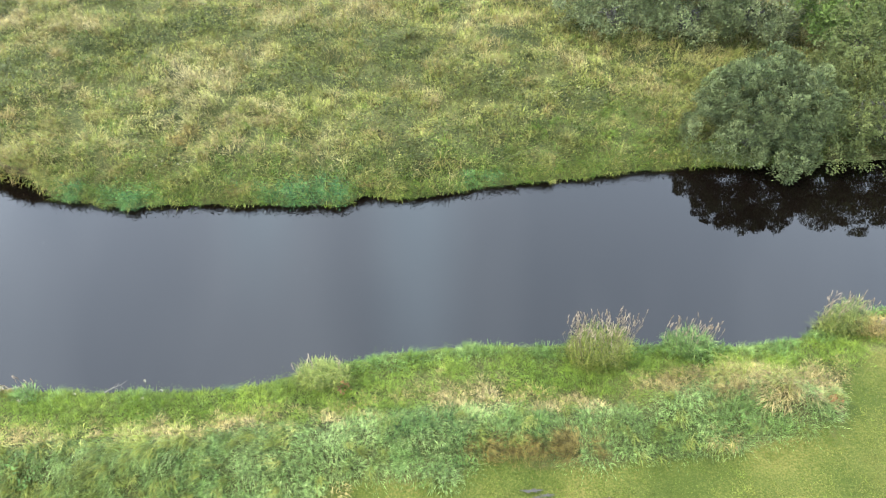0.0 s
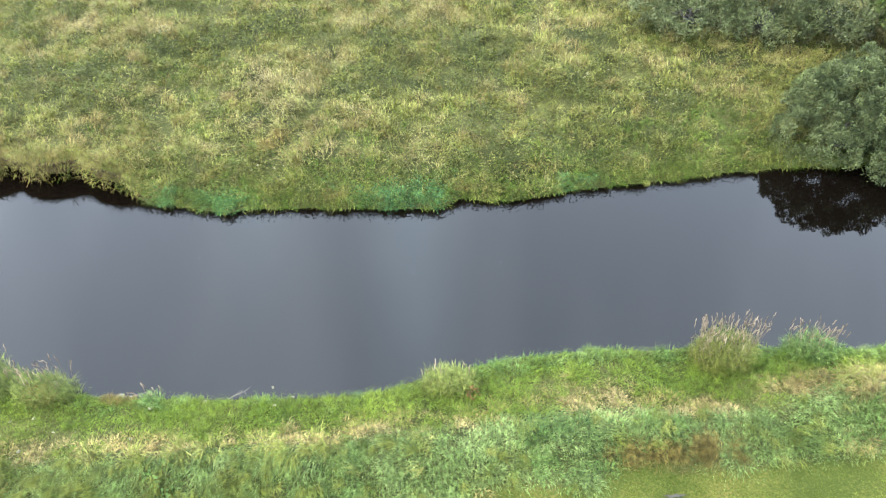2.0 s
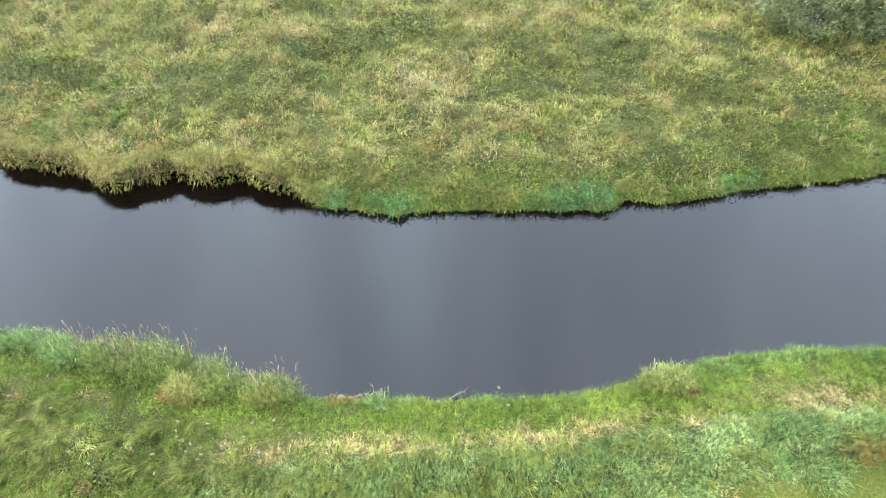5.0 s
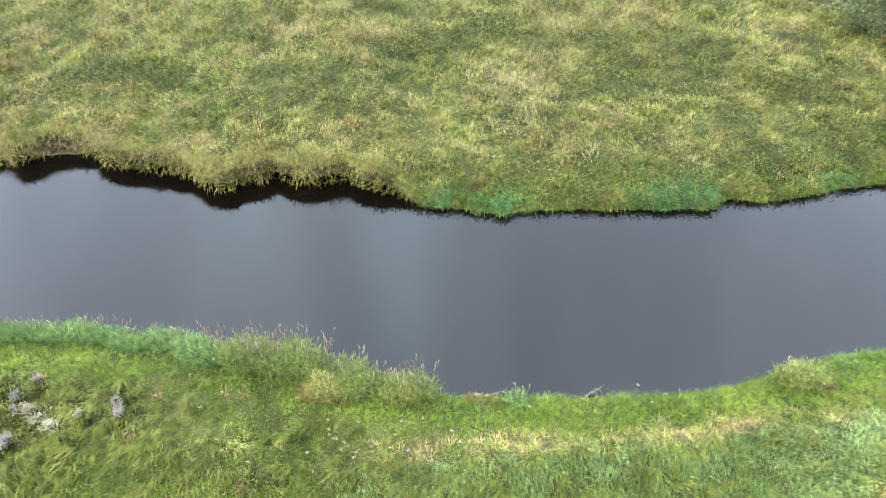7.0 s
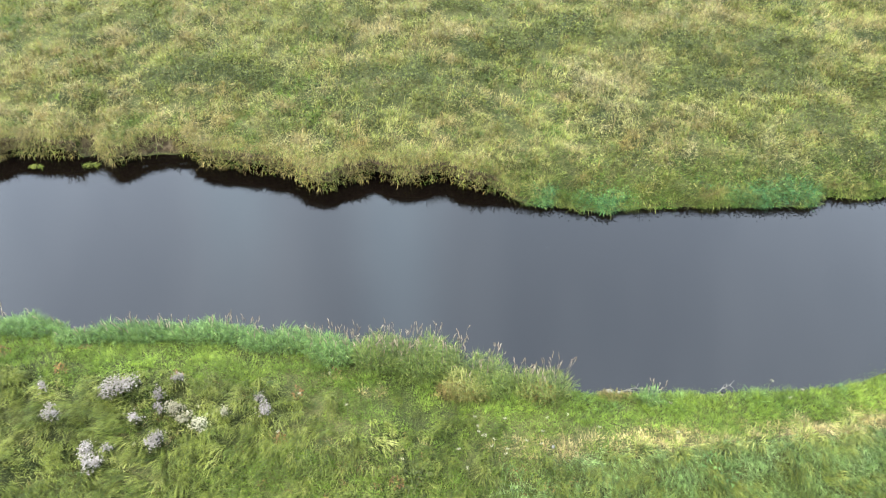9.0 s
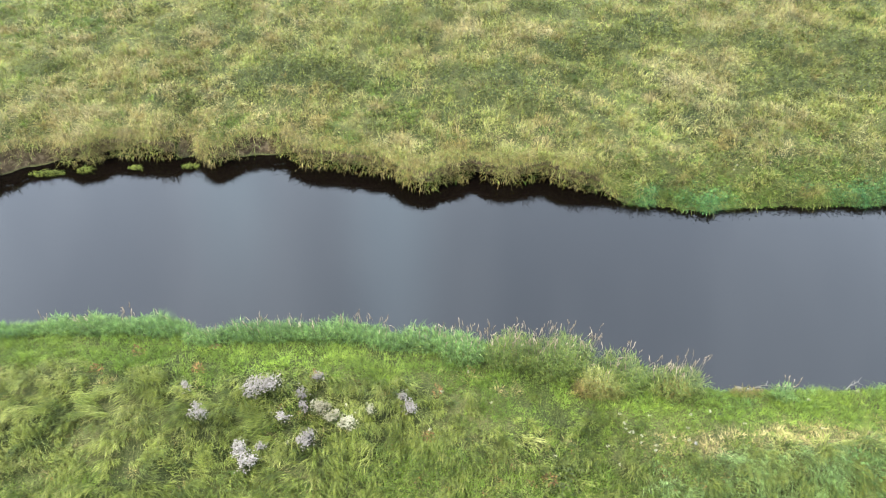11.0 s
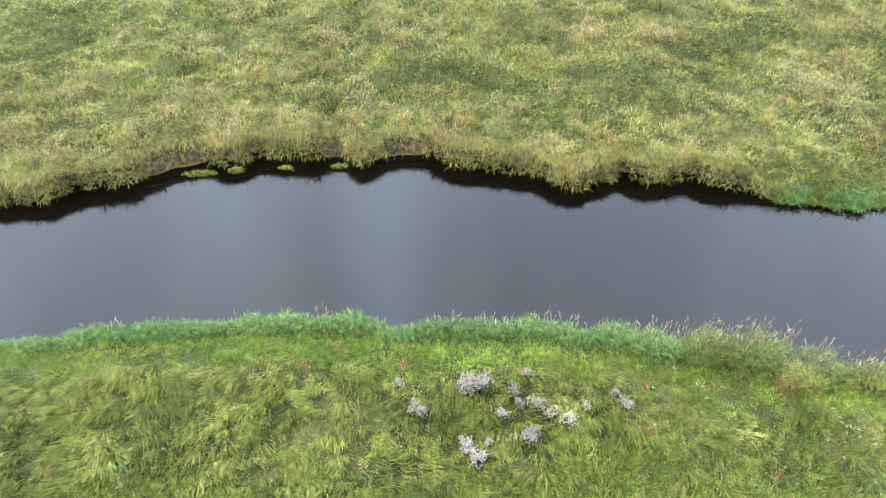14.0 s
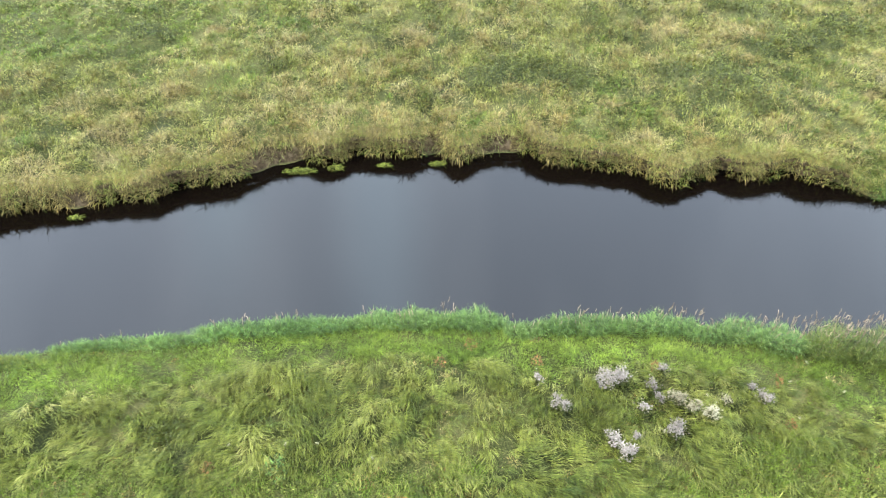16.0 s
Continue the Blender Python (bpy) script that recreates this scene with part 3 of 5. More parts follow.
def build_far_meadow():
    """Drooping tussocks of grass, each of one colour, with gaps between them."""
    x, y = scatter(-30.5, 12, 11.3, 20.0, 26)
    d = y - far_edge(x)
    keep = d > 0.05 + 0.24 * cut(x) * alcove(x)
    x, y, d = x[keep], y[keep], d[keep]
    n = len(x)
    herb, dry = drift(x, y, HERBS_WEST + HERBS_EAST), drift(x, y, STRAW_WEST + STRAW_EAST)
    fresh, brown = drift(x, y, FRESH), drift(x, y, BROWNED)
    sparse = RNG.rand(n) > 0.88 * herb
    x, y, d, herb, dry, fresh, brown = (v[sparse] for v in (x, y, d, herb, dry, fresh, brown))
    n = len(x)
    lump, wide = fbm(x, y, 0.6, 11, 3), fbm(x, y, 2.2, 15, 3)
    corner = sstep(-21, -25, x) * sstep(15.5, 18, y)
    low_bank = (1 - cut(x)) * np.exp(-d / 0.9)
    p_straw = np.clip(0.20 + 0.8 * (wide - 0.5) + 0.33 * dry - 0.3 * herb - 0.4 * corner + 0.12 * np.exp(-d / 0.4) * cut(x), 0.02, 0.85) * (1 - 0.8 * low_bank) * (1 - 0.7 * fresh)
    p_green = np.clip(0.10 + 0.75 * fresh + 0.8 * corner + 0.6 * low_bank + 0.5 * (fbm(x, y, 1.3, 205) - 0.5), 0.02, 0.95)
    p_brown = np.clip(0.09 + 0.5 * brown + 0.06 * sstep(-6, -14, x), 0, 0.6)
    u = RNG.rand(n)
    kind = np.where(u < p_straw, 1, np.where(RNG.rand(n) < p_green, 2, np.where(RNG.rand(n) < p_brown, 3, 0)))
    size = RNG.uniform(0.10, 0.23, n)
    tall = (0.13 + 0.14 * lump + 0.16 * RNG.rand(n) ** 2 + 0.05 * dry) * (1 - 0.45 * corner) * np.where(kind == 2, 0.75, 1.0)
    tone = np.clip(0.32 + 0.16 * spots(x, y, PALE_GRASS) + 0.7 * (fbm(x, y, 1.0, 23) - 0.5) + 0.18 * dry - 0.12 * herb + RNG.normal(0, 0.13, n), 0, 1)
    flow_way = -np.pi / 2 + (fbm(x, y, 1.4, 19, 2) - 0.5) * 6.5
    bx, by, who, az, r = tufts(x, y, size, 44, flow_way, 0.8)
    ok = by - far_edge(bx) > 0.02 + 0.2 * cut(bx) * alcove(bx)
    bx, by, who, az, r = bx[ok], by[ok], who[ok], az[ok], r[ok]
    m = len(who)
    rim = np.clip(r / size[who], 0, 1.2)
    length = tall[who] * RNG.uniform(0.65, 1.3, m)
    lean = np.clip(0.15 + 0.6 * rim + RNG.normal(0, 0.22, m), 0, 1.2)
    curl = lean + np.clip(RNG.normal(1.0, 0.4, m), 0, 1.8)
    p = on_ground(bx, by)
    p[:, 2] += (0.45 * tall[who] * (1 - rim)) * RNG.uniform(0, 0.6, m)
    stray = RNG.rand(m)
    sort = np.where(stray < 0.09, 1, np.where(stray > 0.93, 0, kind[who]))
    for code, name, mat, w, lab in ((2, "meadow_fresh_grass", M_BRIGHT, 0.009, "fresh green grass in the damper hollows of the meadow"),
                                    (3, "meadow_bents", M_BROWN, 0.008, "brown withered bents among the meadow grass"),
                                    (0, "meadow_grass", M_MEADOW, 0.0085, "rough green meadow grass in uneven tufts beside the river"),
                                    (1, "meadow_straw", M_STRAW, 0.0072, "bleached dead grass lying among the meadow tufts")):
        sel = sort == code
        t = tone[who][sel] * (0.55 + 0.45 * corner[who][sel] if code == 2 else 1.0) + RNG.normal(0, 0.07, sel.sum()) + (0.06 if code == 1 else 0.0)
        v, tr, k = blades(p[sel], length[sel], w * RNG.uniform(0.7, 1.3, sel.sum()), az[sel], lean[sel], curl[sel], np.clip(t, 0, 1))
        tagged(mesh_of(name, v, tr, mat, k), lab, "grass", kind="stuff")


def leafy(x, y, tall, per, size, tones, spread, slim=0.46):
    """Leafy stems at x, y with per leaves each, the lower leaves tinted darker as if shaded."""
    n = len(x)
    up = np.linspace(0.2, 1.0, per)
    foot = np.repeat(on_ground(x, y), per, 0)
    foot[:, 2] += (tall[:, None] * up).ravel()
    az = RNG.uniform(0, 2 * np.pi, n * per)
    foot[:, :2] += RNG.normal(0, spread, (n * per, 2))
    way = np.stack([np.cos(az), np.sin(az), RNG.uniform(-0.2, 0.6, n * per)], 1)
    # light from above put into the tint: leaves brighten up the stem
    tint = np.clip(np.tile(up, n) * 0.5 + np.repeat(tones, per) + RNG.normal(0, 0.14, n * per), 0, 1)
    ln = size * RNG.uniform(0.7, 1.3, n * per)
    return leaflets(foot, way, ln, ln * slim * RNG.uniform(0.8, 1.2, n * per), tint)


def cushions(x, y, tall, wide, per, size, tones, slim=0.46):
    """Small rounded plants: leaves over a dome that many metres tall and wide, tinted darker low down as if shaded."""
    n = len(x)
    m = n * per
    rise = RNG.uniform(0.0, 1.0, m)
    az = RNG.uniform(0, 2 * np.pi, m)
    out = np.sqrt(1 - rise * rise)
    u = np.stack([out * np.cos(az), out * np.sin(az), rise], 1)
    reach = np.repeat(np.stack([wide, wide, tall], 1), per, 0) * RNG.uniform(0.75, 1.05, m)[:, None]
    foot = np.repeat(on_ground(x, y), per, 0) + u * reach
    way = u * [1, 1, 0.4] + RNG.normal(0, 0.45, (m, 3))
    # shade put into the tint: leaves low on the dome darker, top ones lighter
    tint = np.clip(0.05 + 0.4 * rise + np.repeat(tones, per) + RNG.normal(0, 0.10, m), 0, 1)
    ln = size * RNG.uniform(0.7, 1.3, m)
    return leaflets(foot, way, ln, ln * slim * RNG.uniform(0.8, 1.2, m), tint)


PALE_GRASS = [(4.6, 16.5, 2.2, 0.7), (1.6, 18.0, 1.2, 0.9), (5.2, 14.9, 0.8, 0.6)]


def build_herbs():
    """Leafy weeds: low rounded plants of dull leaves, in drifts over the meadow."""
    x, y = scatter(-30, 11, 11.6, 19.8, 100)
    d = y - far_edge(x)
    herb = drift(x, y, HERBS_WEST + HERBS_EAST)
    east = sstep(-22, -3, x)
    odds = 0.02 + 0.10 * east + 0.20 * sstep(-6, 0, x) + 0.62 * herb + 0.22 * drift(x, y, BROWNED) + (0.6 + 0.5 * east) * (fbm(x, y, 1.1, 43) - 0.53) + 0.9 * (fbm(x, y, 0.4, 47, 2) - 0.5)
    odds *= 1 - 0.8 * np.maximum(spots(x, y, PALE_GRASS), 0.8 * drift(x, y, STRAW_WEST + STRAW_EAST) * (1 - herb))
    keep = (d > 0.25 + 0.25 * cut(x)) & (RNG.rand(len(x)) < np.clip(odds, 0, 0.9))
    x, y, herb = x[keep], y[keep], herb[keep]
    n = len(x)
    tall = 0.12 + 0.12 * RNG.rand(n) + 0.34 * herb * fbm(x, y, 0.4, 207, 2)
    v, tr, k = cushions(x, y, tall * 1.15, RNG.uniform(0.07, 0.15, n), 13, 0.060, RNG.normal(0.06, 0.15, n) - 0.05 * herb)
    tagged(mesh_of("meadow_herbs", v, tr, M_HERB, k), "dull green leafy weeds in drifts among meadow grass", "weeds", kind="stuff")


def build_forbs():
    """The crumbly undergrowth: small leaves and bents of the meadow's own colours in close heaps."""
    x, y = scatter(-30, 11, 11.5, 19.8, 30)
    d = y - far_edge(x)
    heap = fbm(x, y, 0.4, 101, 2)
    keep = (d > 0.15 + 0.2 * cut(x) * alcove(x)) & (RNG.rand(len(x)) < (0.1 + 1.2 * (heap - 0.3)) * (1 - 0.6 * spots(x, y, PALE_GRASS)))
    x, y, heap = x[keep], y[keep], heap[keep]
    n = len(x)
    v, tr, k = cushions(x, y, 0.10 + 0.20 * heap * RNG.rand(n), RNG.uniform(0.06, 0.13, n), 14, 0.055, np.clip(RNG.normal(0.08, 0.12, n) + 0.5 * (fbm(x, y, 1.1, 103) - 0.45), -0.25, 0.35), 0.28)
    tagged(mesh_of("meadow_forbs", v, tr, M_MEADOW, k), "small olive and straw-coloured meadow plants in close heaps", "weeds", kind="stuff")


MINT_SPOTS = [(-2.8, 11.72, 0.9, 0.3), (-6.6, 11.55, 0.6, 0.26), (-7.8, 11.75, 0.3, 0.25), (0.9, 12.15, 0.5, 0.12)]


def build_far_fringe():
    """The lip of the far bank: dead grass hanging over the cut face, fresh growth trailing into the water elsewhere."""
    n = 6400
    x = RNG.uniform(-31, 8, n)
    c = cut(x)
    y = far_edge(x) + RNG.uniform(0.0, 0.34, n) - 0.03 * (1 - c)
    shag = fbm(x, y, 0.7, 53)
    keep = (RNG.rand(n) > 0.97 * alcove(x) * (y < far_edge(x) + 0.2)) & (RNG.rand(n) < 0.85 + 0.1 * (1 - c) + 1.6 * (shag - 0.42)) & (RNG.rand(n) < 0.5 + 0.5 * c)
    x, y, c, shag = x[keep], y[keep], c[keep], shag[keep]
    n = len(x)
    mint = 0.85 * spots(x, y, MINT_SPOTS, 2.5)
    sort = np.where(RNG.rand(n) < c * (0.15 + 0.10 * sstep(-15, -20, x) + 0.6 * (shag - 0.4)), 0, np.where(RNG.rand(n) < 0.35 + 0.5 * c, 1, 2))
    sort = np.where((sort > 0) & (RNG.rand(n) < mint), 3, sort)
    sort = np.where((sort == 1) & (RNG.rand(n) < 0.5 * c), 4, sort)
    for code, mat, name, lab in ((0, M_STRAW, "overhanging_straw", "dead straw-coloured grass hanging over the cut river bank"), (1, M_MEADOW, "overhanging_grass", "rough olive grass drooping over the cut river bank"),
                                 (2, M_BRIGHT, "trailing_grass", "fresh green grass trailing from the bank into the water"),
                                 (3, M_MINT, "trailing_mint", "bluish green water grass trailing from the bank"),
                                 (4, M_BROWN, "overhanging_bents", "brownish withered grass hanging over the cut river bank")):
        s = np.nonzero(sort == code)[0]
        bx, by, who, az, _ = tufts(x[s], y[s], np.full(len(s), 0.11), 19, np.full(len(s), -np.pi / 2) + RNG.normal(0, 0.8, len(s)), 1.3)
        ok = by - far_edge(bx) > -0.03 - 0.04 * (1 - cut(bx))
        bx, by, who, az = bx[ok], by[ok], who[ok], az[ok]
        m = len(who)
        ln = (0.07 + 0.28 * shag[s] ** 1.8 + 0.10 * RNG.rand(len(s)) ** 2)[who] * RNG.uniform(0.6, 1.3, m)
        ln = ln * (1, 1, 0.72, 0.72, 1)[code] * (1 + 0.25 * sstep(-12, -15, bx))
        droop = (0.2, 0.1, -0.2, -0.3, 0.2)[code]
        tone = RNG.normal((0.25, 0.2, 0.03, 0.4, 0.3)[code], 0.18, len(s))[who]
        v, tr, k = strands(on_ground(bx, by, 0.0), ln, 0.0068, az + RNG.normal(0, 0.3, m), RNG.normal(0, 0.3, m), RNG.uniform(0.2, 1.3, m), np.clip(RNG.normal(2.25 + droop, 0.5, m), 0.9, 3.05), np.clip(tone + RNG.normal(0, 0.08, m), 0, 1))
        tagged(mesh_of(name, v, tr, mat, k), lab, "grass", kind="stuff")
    # leafy growth along the sloping part of the bank
    x, y = scatter(-9.0, 8.5, 11.3, 14.2, 260)
    d = y - far_edge(x)
    odds = np.exp(-np.clip(d - 0.2, 0, 9) / 0.4) * sstep(-9.0, -7.8, x) * (0.35 + 0.9 * fbm(x, y, 0.6, 57))
    odds = np.maximum(odds, 0.9 * spots(x, y, MINT_SPOTS, 4))
    keep = (d > -0.05) & (RNG.rand(len(x)) < odds)
    x, y = x[keep], y[keep]
    teal = 0.95 * spots(x, y, MINT_SPOTS, 2.5) > RNG.rand(len(x))
    dull = ~teal & (RNG.rand(len(x)) < 0.45)
    for sel, name, mat, lab, mean, low, high, leaf in ((teal, "water_mint", M_MINT, "bluish green water plants crowding the bank edge", -0.1, 0.12, 0.32, 0.044),
                                                       (dull, "bank_nettles", M_HERB, "dull green nettles crowding the low river bank", 0.05, 0.10, 0.30, 0.042),
                                                       (~teal & ~dull, "bank_herbage", M_BRIGHT, "fresh green leafy growth along the river bank", -0.24, 0.06, 0.22, 0.032)):
        m = sel.sum()
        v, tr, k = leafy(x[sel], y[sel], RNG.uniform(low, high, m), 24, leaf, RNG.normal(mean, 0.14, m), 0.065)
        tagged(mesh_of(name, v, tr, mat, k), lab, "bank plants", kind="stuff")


build_far_meadow()
build_herbs()
build_forbs()
build_far_fringe()


# ---- near bank ----
BARE_TRACK = [(-6.9, 5.85, 1.0, 0.16), (-4.4, 5.95, 0.8, 0.18), (-3.2, 6.15, 0.5, 0.15), (-1.7, 6.2, 0.6, 0.14), (0.4, 6.62, 1.0, 0.2), (2.1, 6.47, 0.7, 0.16),
              (3.6, 6.85, 0.6, 0.2), (4.9, 7.05, 0.8, 0.22), (6.0, 6.95, 0.5, 0.26), (-8.3, 5.8, 0.6, 0.15)]


HERB_BED = [(-10.6, 5.1, 1.5, 0.65), (-12.6, 5.2, 1.4, 0.6), (-14.2, 5.0, 0.9, 0.35), (-8.8, 5.2, 0.5, 0.4), (-19.5, 5.2, 2.3, 0.4), (-23.5, 5.4, 1.5, 0.4), (-14.7, 6.6, 0.4, 0.4)]
MOWN = [(-10.9, 6.45, 1.2, 0.45), (-9.6, 5.95, 1.0, 0.35), (-8.9, 5.5, 0.3, 0.5), (-8.4, 6.1, 1.4, 0.4)]
DEAD_SPOTS = [(-9.2, 7.26, 0.16, 0.07), (-12.3, 7.2, 0.3, 0.08), (-11.3, 6.85, 0.3, 0.06)]
GAPS = [(-16.25, 8.05, 0.14, 0.09), (-16.7, 8.2, 0.12, 0.12), (-16.68, 7.8, 0.08, 0.1)]
GROOVE = [(5.2, -17.2), (6.1, -17.1), (6.9, -16.9), (7.9, -16.7)]
BROWN_SPOTS = [(1.3, 5.68, 0.45, 0.09), (2.0, 5.68, 0.45, 0.09), (0.7, 5.72, 0.25, 0.08)]


def build_near_bank():
    x, y = scatter(-27.5, 9.2, 4.5, 8.9, 104)
    dn = near_edge(x) - y
    groove = np.exp(-(((x - line(GROOVE, y) + 0.12 * (fbm(x, y, 0.5, 119) - 0.5)) / 0.1) ** 2)) * (y > 5.2) * (y < 7.9)
    tress = fbm(x * 1.0, y * 0.55, 0.3, 121, 2)
    keep = (dn > 0.0) & (RNG.rand(len(x)) > np.maximum(0.85 * groove, spots(x, y, GAPS, 4))) & (RNG.rand(len(x)) < np.where(x < -9, 0.55 + 1.3 * (tress - 0.3), 1.0))
    x, y, dn = x[keep], y[keep], dn[keep]
    n = len(x)
    bed, trail = spots(x, y, HERB_BED, 4), spots(x, y, MOWN, 4)
    r = RNG.rand(n)
    lump = fbm(x, y, 0.5, 61, 3)
    wide = fbm(x, y, 1.7, 67, 3)
    low = line(LAWN_EDGE, x) - y
    on_lawn = (low > 0.0) & (x > -3.2) | (x > 6.8) & (dn > 1.3)
    south = line(TRACK, x) - y                      # metres behind the track
    right = sstep(-9.6, -7.6, x + (wide - 0.5) * 2)  # 1 along the ridge of grey-green grass
    track = np.maximum(spots(x, y, [(a, b, rx, ry * 1.3) for a, b, rx, ry in BARE_TRACK]), 0.6 * spots(x, y, DEAD_SPOTS))
    sage_p = right * sstep(0.02, 0.22, south + (lump - 0.5) * 0.35) * ~on_lawn * (x < 6.6)
    teal_edge = sstep(0.40, 0.12, dn + (lump - 0.5) * 0.5) * np.where(x < -12.5, 0.8, np.where(x > -2, 0.65, 0.1))
    teal_edge = np.maximum(teal_edge, 0.85 * spots(x, y, [(0.3, 5.7, 1.2, 0.32), (-3.7, 5.2, 0.7, 0.3), (-6.0, 5.3, 0.3, 0.2), (4.8, 6.2, 1.0, 0.25)]))
    lying_p = (1 - right) * sstep(0.95, 1.4, dn + (wide - 0.5) * 0.5) * (1 - 0.95 * trail) * (1 - 0.85 * bed)
    kind = np.where(on_lawn, 5, np.where(r < teal_edge, 1, np.where(r < sage_p, 2, np.where(r < lying_p, 3, 0))))
    kind = np.where((RNG.rand(n) < 0.95 * track) & (kind != 5), 4, kind)
    kind = np.where((RNG.rand(n) < 0.9 * spots(x, y, BROWN_SPOTS)), 6, kind)
    kind = np.where((kind == 3) & (RNG.rand(n) < 0.03), 4, kind)
    kind = np.where((kind == 2) & (RNG.rand(n) < 0.08 + 0.4 * sstep(-2.5, -4.5, x)), 3, kind)
    kind = np.where((kind != 5) & (RNG.rand(n) < 0.8 * spots(x, y, [(4.9, 6.75, 0.5, 0.2), (5.3, 6.55, 0.4, 0.2), (4.2, 6.85, 0.4, 0.15)])), 7, kind)
    swirl = fbm(x, y, 1.1, 71, 2)
    combed = sstep(-2.2, -3.8, x)
    specs = [
        (0, "bank_grass", M_BRIGHT, "lush bright green grass on the low river bank", (0.055 + 0.12 * lump) * (1 - 0.45 * trail), 0.0064, swirl * 12, 0.9, 0.40, 0.8, 0.42, 0.20, 42),
        (1, "bank_reed_grass", M_TEAL, "bluish green reed grass lining the water", 0.10 + 0.12 * lump, 0.0068, swirl * 12, 0.7, 0.32, 0.8, 0.42, 0.18, 46),
        (2, "ridge_grass", M_SAGE, "long grey-green grass leaning over the bank ridge", (0.08 + 0.13 * lump + 0.10 * combed) * (0.45 + 0.55 * sstep(0.0, 0.5, south)), 0.0066, -np.pi / 2 + (swirl - 0.5) * (5.5 - 4 * combed), 1.0 + 2.5 * combed, 0.6, 0.8, 0.40, 0.19, 62),
        (3, "lying_grass", M_LYING, "long olive grass combed flat by wind and rain", 0.20 + 0.24 * lump, 0.0072, -1.7 + (swirl - 0.5) * 2.3, 7.0, 0.6, 0.8, 0.40 - 0.10 * sstep(6.0, 5.4, y), 0.10, 24),
        (4, "dead_track_grass", M_STRAW, "trodden pale dead grass along a narrow track", 0.055 + 0.075 * lump, 0.0072, swirl * 20, 0.4, 1.0, 0.45, 0.62, 0.15, 80),
        (5, "lawn_grass", M_LAWN, "short worn yellow-green lawn beside the ridge", 0.035 + 0.03 * lump, 0.0075, swirl * 30, 0.3, 0.8, 0.6, 0.35, 0.2, 28),
        (7, "golden_grass", M_STRAW, "long golden dead grass over the end of the ridge", 0.16 + 0.16 * lump, 0.007, -np.pi / 2 + (swirl - 0.5) * 5, 1.5, 0.6, 0.9, 0.45, 0.14, 48),
        (6, "browned_grass", M_BROWN, "browned dying grass at the foot of the ridge", 0.16 + 0.12 * lump, 0.006, -np.pi / 2 + (swirl - 0.5) * 5, 1.2, 0.5, 0.9, 0.30, 0.14, 120),
    ]
    sage_cut = spots(x, y, [(1.65, 5.82, 0.9, 0.25)])
    for code, name, mat, lab, tall, w, way, flow, lean, curl, mean, size, count in specs:
        s = np.nonzero(kind == code)[0]
        tone = (mean[s] if np.ndim(mean) else mean) + 0.6 * (fbm(x[s], y[s], 0.9, 73 + code) - 0.5) + RNG.normal(0, (0.12, 0.14, 0.14, 0.17, 0.2, 0.15, 0.2, 0.2)[code], len(s))
        if code == 5:
            tone = 0.06 + 0.5 * (tone - 0.3) + 0.52 * sstep(0.15, 0.75, low[s] + 0.3 * (lump[s] - 0.5)) + 0.5 * spots(x[s], y[s], [(5.8, 5.69, 0.6, 0.13)]) - 0.25 * wet(x[s], y[s])
        if code == 2:
            tall = tall * (1 - 0.4 * sage_cut)
        size_s = size * RNG.uniform(0.6, 1.4, len(s))
        az0 = way[s] + RNG.normal(0, 0.2 if code == 3 else 0.45, len(s))
        bx, by, who, az, _ = tufts(x[s], y[s], size_s, count, az0, flow[s] if np.ndim(flow) else flow)
        ok = near_edge(bx) - by > -0.02
        if code == 5:
            ok &= RNG.rand(len(bx)) > 0.7 * wet(bx, by)
        bx, by, who, az = bx[ok], by[ok], who[ok], az[ok]
        m = len(who)
        a = lean + (0.15 if code == 3 else 0.28) * RNG.normal(0, 1, m)
        t = np.clip(tone[who] + RNG.normal(0, 0.09, m), 0, 1)
        ln = (tall[s] * RNG.uniform(0.75, 1.3, len(s)))[who] * RNG.uniform(0.7, 1.3, m)
        a, b = np.clip(a, 0, 1.45), np.clip(a + curl + 0.3 * RNG.normal(0, 1, m), 0, 2.3)
        if code == 3:
            v, tr, k = strands(on_ground(bx, by), ln, w * RNG.uniform(0.7, 1.3, m), az, 1.8 * (fbm(bx, by, 0.6, 79) - 0.5) + RNG.normal(0, 0.09, m), 0.5 * a, b, t)
        else:
            v, tr, k = blades(on_ground(bx, by), ln, w * RNG.uniform(0.7, 1.3, m), az, a, b, t)
        tagged(mesh_of(name, v, tr, mat, k), lab, "grass", kind="stuff")
    lush = (kind == 0) & (RNG.rand(n) < 0.55) & (track < 0.2)
    lx, ly = x[lush] + RNG.normal(0, 0.05, lush.sum()), y[lush] + RNG.normal(0, 0.05, lush.sum())
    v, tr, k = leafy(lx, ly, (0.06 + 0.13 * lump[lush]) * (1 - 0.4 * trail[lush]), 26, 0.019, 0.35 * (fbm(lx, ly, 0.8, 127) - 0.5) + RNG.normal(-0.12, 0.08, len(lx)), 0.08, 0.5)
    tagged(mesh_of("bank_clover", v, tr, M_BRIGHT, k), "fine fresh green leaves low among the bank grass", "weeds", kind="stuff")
    # clover, silverweed and other low leaves among the grass
    x, y = scatter(-28, 6.5, 4.2, 8.6, 125)
    dn = near_edge(x) - y
    bed = spots(x, y, HERB_BED, 4)
    odds = np.clip(0.02 + 0.95 * bed + 0.35 * (fbm(x, y, 1.0, 83) - 0.5), 0.01, 0.97) * (1 - sstep(-9.5, -7.5, x) * sstep(0.0, 0.2, y - line(TRACK, x)) * 0.7) * (1 - 0.8 * spots(x, y, MOWN, 4))
